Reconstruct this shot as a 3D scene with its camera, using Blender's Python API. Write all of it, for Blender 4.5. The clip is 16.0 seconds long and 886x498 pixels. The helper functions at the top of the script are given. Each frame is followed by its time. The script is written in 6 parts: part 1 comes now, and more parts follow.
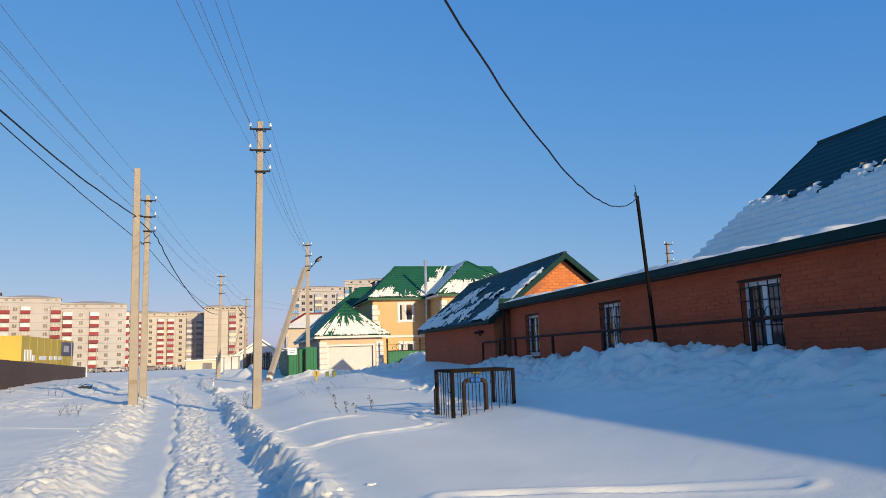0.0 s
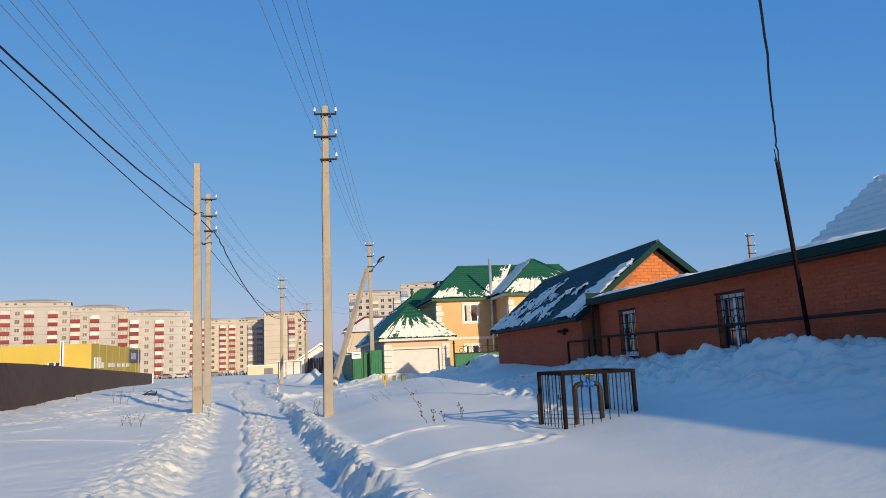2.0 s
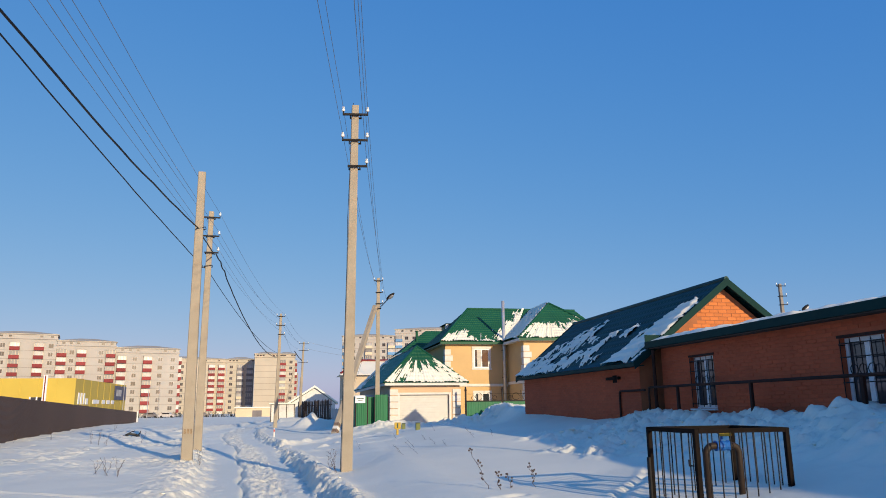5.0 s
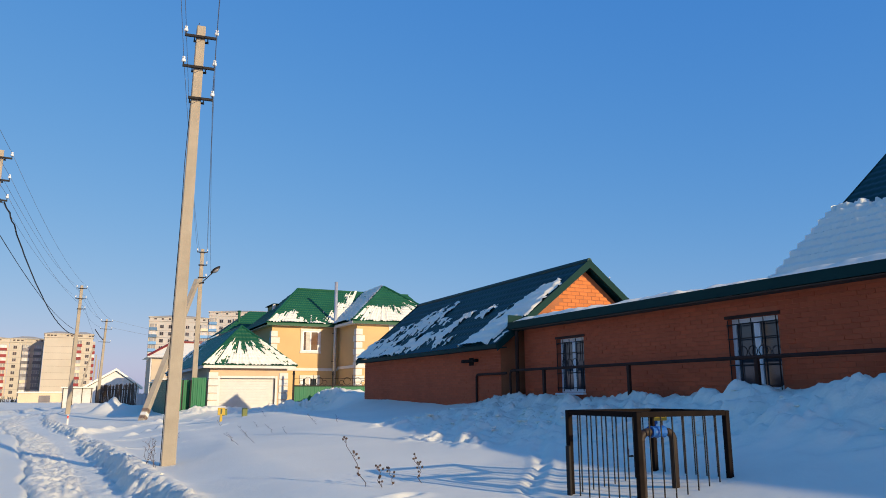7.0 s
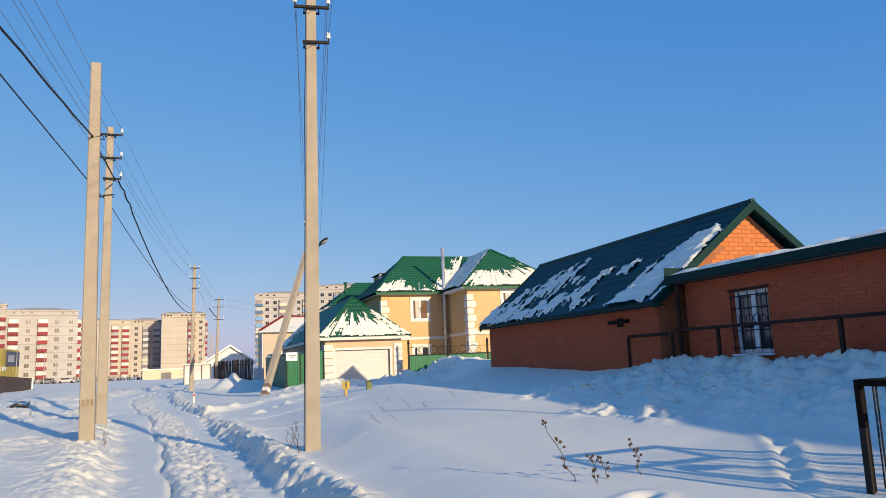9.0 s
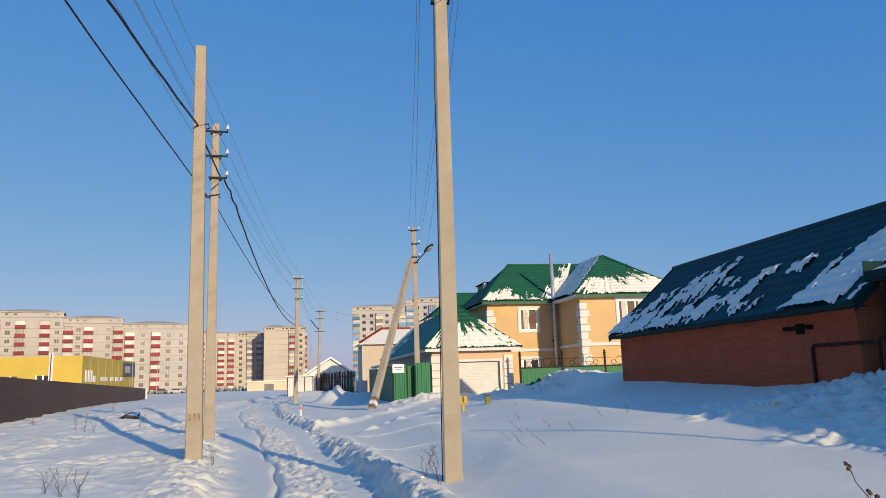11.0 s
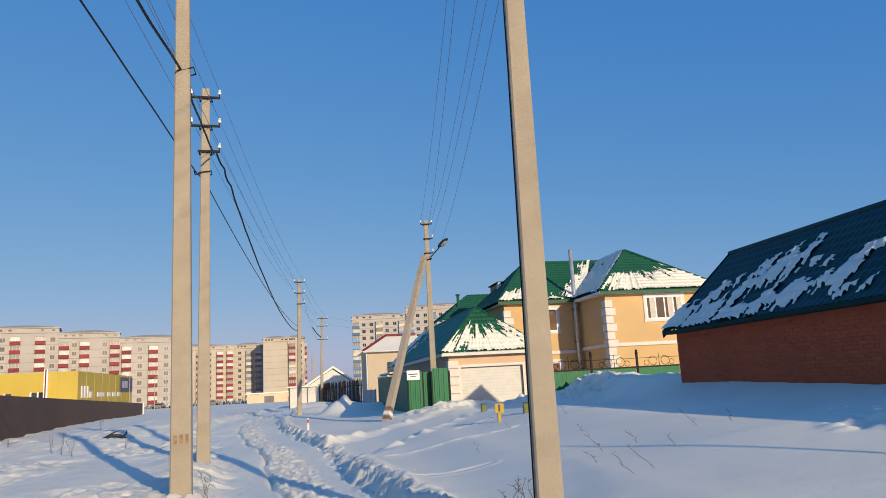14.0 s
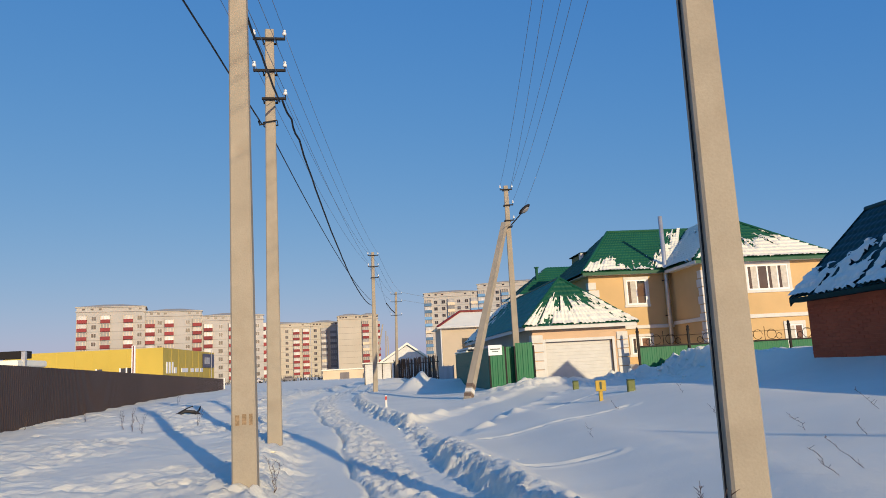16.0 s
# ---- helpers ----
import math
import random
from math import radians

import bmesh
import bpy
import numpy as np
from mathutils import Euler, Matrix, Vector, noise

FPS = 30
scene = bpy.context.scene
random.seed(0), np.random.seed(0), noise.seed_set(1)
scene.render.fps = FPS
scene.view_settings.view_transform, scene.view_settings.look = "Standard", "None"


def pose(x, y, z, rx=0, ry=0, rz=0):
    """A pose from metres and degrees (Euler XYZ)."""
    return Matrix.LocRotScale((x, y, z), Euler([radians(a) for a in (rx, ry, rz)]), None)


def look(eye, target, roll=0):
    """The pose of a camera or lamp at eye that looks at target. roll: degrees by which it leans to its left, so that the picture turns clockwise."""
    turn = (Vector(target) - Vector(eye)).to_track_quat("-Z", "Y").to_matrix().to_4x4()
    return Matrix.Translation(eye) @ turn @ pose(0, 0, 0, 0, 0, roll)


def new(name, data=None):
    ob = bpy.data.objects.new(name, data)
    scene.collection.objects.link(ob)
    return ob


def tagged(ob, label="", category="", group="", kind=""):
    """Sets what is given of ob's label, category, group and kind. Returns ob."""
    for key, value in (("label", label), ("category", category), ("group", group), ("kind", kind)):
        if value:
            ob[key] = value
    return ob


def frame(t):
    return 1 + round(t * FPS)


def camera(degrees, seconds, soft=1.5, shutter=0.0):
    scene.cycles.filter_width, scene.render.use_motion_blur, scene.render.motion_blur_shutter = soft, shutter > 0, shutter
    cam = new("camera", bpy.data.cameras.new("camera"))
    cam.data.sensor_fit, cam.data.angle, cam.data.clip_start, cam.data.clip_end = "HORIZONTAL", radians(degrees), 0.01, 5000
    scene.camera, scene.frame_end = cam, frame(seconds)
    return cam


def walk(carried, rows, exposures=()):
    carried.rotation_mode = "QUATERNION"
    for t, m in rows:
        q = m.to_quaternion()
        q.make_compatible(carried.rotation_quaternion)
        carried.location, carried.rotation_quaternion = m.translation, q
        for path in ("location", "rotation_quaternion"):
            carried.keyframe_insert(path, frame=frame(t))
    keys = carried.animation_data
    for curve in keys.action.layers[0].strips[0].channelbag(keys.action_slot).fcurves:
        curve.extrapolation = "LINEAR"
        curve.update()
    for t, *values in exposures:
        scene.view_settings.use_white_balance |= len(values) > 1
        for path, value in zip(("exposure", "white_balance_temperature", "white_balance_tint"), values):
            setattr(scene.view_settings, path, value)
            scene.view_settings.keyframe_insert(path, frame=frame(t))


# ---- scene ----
# ---- camera ----
cam = camera(63.3, 16.0, soft=0.9)
PATH = [
    (0, (-0.765, 0.229, 1.374), (-0.238, 2.137, 1.661), -1.9),
    (0.5, (-0.839, 0.665, 1.372), (-0.352, 2.584, 1.655), -4.2),
    (1, (-0.902, 1.21, 1.358), (-0.537, 3.15, 1.679), -2.6),
    (1.5, (-1.053, 1.65, 1.382), (-0.63, 3.584, 1.667), -2.7),
    (2, (-1.042, 2.295, 1.357), (-0.66, 4.235, 1.658), -2.6),
    (2.5, (-1.197, 2.759, 1.367), (-0.796, 4.691, 1.695), -1.4),
    (3, (-1.208, 3.369, 1.352), (-0.828, 5.295, 1.736), -1.1),
    (3.5, (-1.38, 3.867, 1.34), (-1.056, 5.796, 1.757), -1.5),
    (4, (-1.455, 4.378, 1.321), (-1.055, 6.288, 1.76), -1.3),
    (4.2, (-1.484, 4.584, 1.345), (-1.104, 6.494, 1.801), -0.9),
    (6.3, (-1.754, 6.808, 1.306), (-1.327, 8.726, 1.677), -0.1),
    (6.5, (-1.741, 7.041, 1.251), (-1.338, 8.964, 1.626), -1.4),
    (7, (-1.836, 7.621, 1.248), (-0.978, 9.384, 1.64), -0.2),
    (7.5, (-1.839, 8.101, 1.222), (-0.787, 9.748, 1.649), 0.1),
    (8, (-2.003, 8.588, 1.318), (-0.943, 10.234, 1.731), -3.1),
    (8.5, (-1.974, 9.143, 1.34), (-1.171, 10.932, 1.733), -2.0),
    (9, (-2.121, 9.671, 1.35), (-1.49, 11.545, 1.654), -2.3),
    (9.5, (-2.173, 10.188, 1.306), (-1.788, 12.122, 1.645), -2.9),
    (9.7, (-2.218, 10.458, 1.31), (-1.9, 12.4, 1.664), -2.7),
    (11.8, (-2.448, 12.662, 1.393), (-2.033, 14.59, 1.725), -1.5),
    (12, (-2.473, 12.857, 1.4), (-2.087, 14.793, 1.715), -2.1),
    (12.5, (-2.516, 13.382, 1.393), (-2.105, 15.319, 1.669), -2.8),
    (13, (-2.566, 13.942, 1.395), (-2.335, 15.907, 1.689), -3.1),
    (13.5, (-2.654, 14.461, 1.335), (-2.283, 16.404, 1.633), -2.9),
    (14, (-2.629, 14.949, 1.329), (-2.238, 16.875, 1.699), -3.2),
    (14.5, (-2.66, 15.387, 1.367), (-2.13, 17.285, 1.71), -3.0),
    (15, (-2.614, 15.96, 1.362), (-2.29, 17.909, 1.671), -3.1),
    (15.5, (-2.693, 16.427, 1.369), (-2.424, 18.386, 1.672), -4.1),
    (16, (-2.738, 16.979, 1.286), (-2.541, 18.943, 1.606), -3.0),
]
EXPOSURES = [(0.0, 0.13, 6230, 10), (1.5, 0.05, 6200, 10), (3.5, 0.04, 6200, 10), (6.5, 0.05, 6200, 10), (7.5, 0.27, 6450, 10), (8.5, 0.28, 6400, 10), (9.5, 0.05, 6200, 10), (12.5, -0.05, 6200, 10), (16.0, -0.12, 6200, 10)]
walk(cam, [(t, look(eye, target, roll)) for t, eye, target, roll in PATH], EXPOSURES)

# ---- world, sun, light ----
SUN_SLOPE, SUN_ELEV = 0.355, 14.3          # shadows run towards -x as they run along +y
_sd = Vector((SUN_SLOPE, -1.0, 0)).normalized()
sun_dir = Vector((_sd.x * math.cos(radians(SUN_ELEV)), _sd.y * math.cos(radians(SUN_ELEV)), math.sin(radians(SUN_ELEV))))
world = bpy.data.worlds.new("winter_sky")
scene.world = world
world.use_nodes = True
wn = world.node_tree.nodes
sky = wn.new("ShaderNodeTexSky")
sky.sky_type = "NISHITA"
sky.sun_disc = False
sky.sun_elevation = radians(SUN_ELEV)
sky.sun_rotation = math.atan2(sun_dir.x, sun_dir.y)
sky.altitude, sky.air_density, sky.dust_density, sky.ozone_density = 0, 1.0, 0.6, 2.5
wn["Background"].inputs["Strength"].default_value = 0.142
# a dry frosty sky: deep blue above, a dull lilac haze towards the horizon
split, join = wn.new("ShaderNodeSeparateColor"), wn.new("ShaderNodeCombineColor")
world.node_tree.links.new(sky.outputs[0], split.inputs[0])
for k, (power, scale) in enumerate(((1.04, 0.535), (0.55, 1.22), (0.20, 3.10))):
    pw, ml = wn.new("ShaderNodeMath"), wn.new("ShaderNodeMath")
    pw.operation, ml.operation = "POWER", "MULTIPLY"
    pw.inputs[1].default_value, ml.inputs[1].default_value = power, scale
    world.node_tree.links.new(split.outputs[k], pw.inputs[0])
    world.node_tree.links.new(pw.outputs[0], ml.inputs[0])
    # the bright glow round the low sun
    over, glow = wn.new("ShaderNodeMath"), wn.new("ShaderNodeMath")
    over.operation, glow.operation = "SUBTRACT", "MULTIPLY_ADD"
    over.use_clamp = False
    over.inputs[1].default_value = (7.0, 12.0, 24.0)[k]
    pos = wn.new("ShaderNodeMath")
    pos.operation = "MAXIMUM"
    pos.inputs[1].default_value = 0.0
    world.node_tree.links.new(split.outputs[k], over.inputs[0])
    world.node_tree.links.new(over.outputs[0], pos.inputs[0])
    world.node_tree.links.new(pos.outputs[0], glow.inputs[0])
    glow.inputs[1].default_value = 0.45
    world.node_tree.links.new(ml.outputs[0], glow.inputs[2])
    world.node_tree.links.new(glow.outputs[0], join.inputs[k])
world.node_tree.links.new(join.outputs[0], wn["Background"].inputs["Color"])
sun_data = bpy.data.lights.new("sun", "SUN")
sun_data.energy, sun_data.angle, sun_data.color = 4.5, radians(0.53), (1.0, 0.80, 0.50)
sun = new("sun", sun_data)
sun.matrix_world = look(sun_dir * 80, (0, 0, 0))

# ---- materials ----
def mat(name, color, rough=0.7, metal=0.0, var=0.12, scale=3.0, bump=0.15, bscale=40.0, spec=0.3, rand=0.0, island=0.0, stain=None, stain_scale=0.6, stain_amt=0.4, dist=0.01):
    """A procedural surface: base colour with coarse and fine variation, optional stains, fine relief."""
    m = bpy.data.materials.new(name)
    m.use_nodes = True
    nt, n = m.node_tree, m.node_tree.nodes
    b = n["Principled BSDF"]
    b.inputs["Roughness"].default_value, b.inputs["Metallic"].default_value = rough, metal
    b.inputs["Specular IOR Level"].default_value = spec
    tc = n.new("ShaderNodeTexCoord")
    n1, n2 = n.new("ShaderNodeTexNoise"), n.new("ShaderNodeTexNoise")
    n1.inputs["Scale"].default_value, n1.inputs["Detail"].default_value = scale, 5
    n2.inputs["Scale"].default_value, n2.inputs["Detail"].default_value = bscale, 4
    for q in (n1, n2):
        nt.links.new(tc.outputs["Object"], q.inputs["Vector"])
    ramp = n.new("ShaderNodeMapRange")
    ramp.inputs["From Min"].default_value, ramp.inputs["From Max"].default_value = 0.3, 0.7
    ramp.inputs["To Min"].default_value, ramp.inputs["To Max"].default_value = 1 - var, 1 + var
    nt.links.new(n1.outputs["Fac"], ramp.inputs["Value"])
    fine = n.new("ShaderNodeMapRange")
    fine.inputs["From Min"].default_value, fine.inputs["From Max"].default_value = 0.3, 0.7
    fine.inputs["To Min"].default_value, fine.inputs["To Max"].default_value = 1 - var * 0.5, 1 + var * 0.5
    nt.links.new(n2.outputs["Fac"], fine.inputs["Value"])
    mul = n.new("ShaderNodeMath"); mul.operation = "MULTIPLY"
    nt.links.new(ramp.outputs[0], mul.inputs[0]); nt.links.new(fine.outputs[0], mul.inputs[1])
    last = mul.outputs[0]
    for amount, node, out in ((rand, "ShaderNodeObjectInfo", "Random"), (island, "ShaderNodeNewGeometry", "Random Per Island")):
        if amount:
            g = n.new(node)
            mr = n.new("ShaderNodeMapRange")
            mr.inputs["To Min"].default_value, mr.inputs["To Max"].default_value = 1 - amount, 1 + amount
            nt.links.new(g.outputs[out], mr.inputs["Value"])
            m2 = n.new("ShaderNodeMath"); m2.operation = "MULTIPLY"
            nt.links.new(last, m2.inputs[0]); nt.links.new(mr.outputs[0], m2.inputs[1])
            last = m2.outputs[0]
    vm = n.new("ShaderNodeVectorMath"); vm.operation = "SCALE"
    vm.inputs[0].default_value = color
    nt.links.new(last, vm.inputs["Scale"])
    col = vm.outputs[0]
    if stain:
        n3 = n.new("ShaderNodeTexNoise")
        n3.inputs["Scale"].default_value, n3.inputs["Detail"].default_value = stain_scale, 8
        nt.links.new(tc.outputs["Object"], n3.inputs["Vector"])
        r3 = n.new("ShaderNodeMapRange")
        r3.inputs["From Min"].default_value, r3.inputs["From Max"].default_value = 0.5, 0.75
        r3.inputs["To Max"].default_value = stain_amt
        nt.links.new(n3.outputs["Fac"], r3.inputs["Value"])
        mx = n.new("ShaderNodeMix"); mx.data_type = "RGBA"
        mx.inputs[7].default_value = (*stain, 1)
        nt.links.new(r3.outputs[0], mx.inputs[0]); nt.links.new(col, mx.inputs[6])
        col = mx.outputs[2]
    nt.links.new(col, b.inputs["Base Color"])
    if bump:
        bp = n.new("ShaderNodeBump")
        bp.inputs["Strength"].default_value, bp.inputs["Distance"].default_value = bump, dist
        nt.links.new(n2.outputs["Fac"], bp.inputs["Height"])
        nt.links.new(bp.outputs[0], b.inputs["Normal"])
    return m


def glass_mat(name, color=(0.03, 0.04, 0.05), rough=0.06):
    """Window glass over a dark room behind: dark, glossy."""
    m = mat(name, color, rough, var=0.3, scale=1.5, bump=0.0, spec=0.7)
    return m


M = {}
M["concrete"] = mat("pole_concrete", (0.36, 0.31, 0.24), 0.9, var=0.10, scale=2.0, bump=0.35, bscale=60, stain=(0.25, 0.20, 0.14), stain_scale=3.0, stain_amt=0.35, dist=0.006)
M["dark_steel"] = mat("dark_steel", (0.020, 0.018, 0.018), 0.6, 0.0, bump=0.1, spec=0.15)
M["porcelain"] = mat("porcelain", (0.75, 0.76, 0.76), 0.2, var=0.05, bump=0.0, spec=0.5)
M["brick"] = mat("red_brick", (0.47, 0.098, 0.038), 0.85, var=0.13, scale=0.7, bump=0.4, bscale=90, rand=0.08, island=0.08, dist=0.004)
M["brick_core"] = mat("brick_mortar", (0.44, 0.108, 0.048), 0.95, var=0.15, bump=0.3, bscale=120)
M["orange_brick"] = mat("orange_brick", (0.60, 0.19, 0.055), 0.8, var=0.12, scale=1.5, bump=0.3, bscale=90, rand=0.14, island=0.14, dist=0.004)
M["orange_core"] = mat("orange_mortar", (0.34, 0.13, 0.06), 0.95, var=0.12, bump=0.3)
M["green_roof"] = mat("green_tile_metal", (0.010, 0.085, 0.042), 0.55, var=0.12, scale=0.8, bump=0.05, spec=0.3)
M["teal_roof"] = mat("teal_tile_metal", (0.005, 0.050, 0.056), 0.55, var=0.15, scale=0.8, bump=0.05, spec=0.3)
M["fascia"] = mat("dark_green_fascia", (0.004, 0.032, 0.030), 0.7, var=0.12, scale=1.5, bump=0.05, spec=0.15)
M["green_sheet"] = mat("green_profiled_sheet", (0.010, 0.14, 0.055), 0.45, var=0.10, scale=1.0, bump=0.05, rand=0.06)
# green sheet with the bluish cast of shade mixed into its base colour
M["shaded_green_sheet"] = mat("green_profiled_sheet_shade_tint", (0.012, 0.145, 0.105), 0.45, var=0.10, scale=1.0, bump=0.05)
M["brown_sheet"] = mat("brown_profiled_sheet", (0.058, 0.036, 0.029), 0.5, var=0.12, scale=0.3, bump=0.05, rand=0.08)
M["brown_paint"] = mat("brown_pipe_paint", (0.010, 0.007, 0.006), 0.7, var=0.4, scale=4, bump=0.1, spec=0.06)
M["pipe_brown"] = mat("brown_gas_pipe_paint", (0.042, 0.020, 0.015), 0.7, var=0.2, scale=4, bump=0.1, spec=0.15)
M["faded_mark"] = mat("faded_ochre_mark", (0.27, 0.19, 0.115), 0.9, var=0.25, scale=20, bump=0.1)
M["old_band"] = mat("faded_dark_band", (0.17, 0.12, 0.095), 0.9, var=0.35, scale=9, bump=0.1)
# green garage tile, brightened and blued to carry skylight on the shaded slope
M["skylit_green"] = mat("skylit_green_tile_metal", (0.012, 0.175, 0.140), 0.5, var=0.15, scale=0.8, bump=0.05, spec=0.3)
M["ochre_pipe"] = mat("weathered_ochre_pipe", (0.032, 0.020, 0.014), 0.6, var=0.25, scale=6, bump=0.15)
M["blue_paint"] = mat("blue_valve_paint", (0.02, 0.11, 0.38), 0.45, var=0.2, scale=12, bump=0.1)
M["yellow_paint"] = mat("yellow_paint", (0.46, 0.30, 0.03), 0.5, var=0.08, bump=0.05)
M["white_plastic"] = mat("white_plastic", (0.78, 0.79, 0.80), 0.35, var=0.05, bump=0.0)
M["white_render"] = mat("white_quoin", (0.68, 0.66, 0.62), 0.85, var=0.07, bump=0.2, bscale=50)
M["house_yellow"] = mat("yellow_stucco", (0.60, 0.415, 0.205), 0.9, var=0.07, scale=0.7, bump=0.3, bscale=70, stain=(0.50, 0.335, 0.165), stain_scale=0.5, stain_amt=0.25)
M["peach"] = mat("peach_stucco", (0.62, 0.43, 0.28), 0.9, var=0.06, scale=0.8, bump=0.3, bscale=70)
M["garage_door"] = mat("white_garage_door", (0.62, 0.60, 0.56), 0.5, var=0.05, bump=0.05)
M["glass"] = glass_mat("dark_window_glass")
M["curtain"] = mat("pale_curtain", (0.55, 0.52, 0.47), 0.9, var=0.15, scale=6, bump=0.2)
M["galv"] = mat("galvanised_flue", (0.60, 0.58, 0.56), 0.35, 0.6, var=0.12, scale=3, bump=0.05)
M["panel"] = mat("pale_panel_wall", (0.42, 0.405, 0.385), 0.9, var=0.08, scale=0.12, bump=0.1, bscale=8, stain=(0.37, 0.33, 0.29), stain_scale=0.08, stain_amt=0.35)
M["panel_warm"] = mat("cream_panel_wall", (0.46, 0.42, 0.35), 0.9, var=0.07, scale=0.12, bump=0.1, bscale=8, stain=(0.36, 0.30, 0.23), stain_scale=0.08, stain_amt=0.3)
M["red_panel"] = mat("red_balcony", (0.22, 0.035, 0.038), 0.7, var=0.15, scale=0.3, rand=0.2, bump=0.0)
M["blue_panel"] = mat("blue_balcony", (0.11, 0.23, 0.40), 0.7, var=0.15, scale=0.3, rand=0.4, bump=0.0)
M["grey_panel"] = mat("grey_balcony", (0.16, 0.15, 0.16), 0.7, var=0.2, scale=0.3, rand=0.3, bump=0.0)
M["far_glass"] = mat("far_window_glass", (0.035, 0.035, 0.042), 0.25, var=0.3, scale=0.4, rand=0.5, bump=0.0, spec=0.5)
M["far_glazing"] = mat("balcony_glazing", (0.36, 0.36, 0.37), 0.4, var=0.3, scale=0.5, rand=0.55, bump=0.0, spec=0.5)
M["yellow_wall"] = mat("yellow_cassette_wall", (0.52, 0.39, 0.065), 0.6, var=0.06, scale=0.15, bump=0.0, rand=0.05)
M["olive_wall"] = mat("ochre_cassette_wall", (0.52, 0.39, 0.07), 0.6, var=0.08, scale=0.15, bump=0.0, rand=0.05)
M["old_wood"] = mat("old_dark_wood", (0.075, 0.052, 0.038), 0.9, var=0.25, scale=1.0, bump=0.4, bscale=30, rand=0.25)
M["grey_sheet"] = mat("grey_fence_sheet", (0.40, 0.40, 0.41), 0.6, var=0.12, scale=0.6, bump=0.05)
M["tarp"] = mat("pale_film", (0.62, 0.60, 0.56), 0.6, var=0.15, scale=0.8, bump=0.2, bscale=6)
M["weed"] = mat("dry_weed", (0.085, 0.055, 0.040), 0.9, var=0.3, scale=30, bump=0.2)
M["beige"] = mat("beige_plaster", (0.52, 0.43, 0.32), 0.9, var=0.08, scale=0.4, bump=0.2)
M["dark_red"] = mat("dark_red_roof", (0.16, 0.02, 0.02), 0.5, var=0.15, bump=0.05)
M["cable"] = mat("black_cable", (0.012, 0.012, 0.014), 0.5, var=0.1, bump=0.0)
M["wire"] = mat("aluminium_wire", (0.20, 0.24, 0.30), 0.6, 0.0, var=0.1, bump=0.0)
M["joint"] = mat("panel_joint_grey", (0.24, 0.22, 0.20), 0.9, var=0.1, bump=0.0)
M["dormer"] = mat("olive_sheet", (0.14, 0.16, 0.05), 0.6, var=0.2, scale=3, bump=0.1)
M["rubber"] = mat("black_debris", (0.02, 0.02, 0.022), 0.6, var=0.3, bump=0.2)
M["cream_paint"] = mat("cream_low_wall", (0.62, 0.52, 0.38), 0.9, var=0.1, scale=0.3, bump=0.1)
M["bars"] = mat("dark_lettering", (0.05, 0.08, 0.06), 0.6, var=0.1, bump=0.0)
M["billboard"] = mat("dark_blue_sign", (0.07, 0.08, 0.14), 0.5, var=0.3, scale=0.3, bump=0.0)
M["red_paint"] = mat("red_reflector", (0.45, 0.03, 0.03), 0.5, var=0.1, bump=0.0)
M["hedge"] = mat("dark_twigs", (0.05, 0.045, 0.035), 0.95, var=0.4, scale=2, bump=0.0)


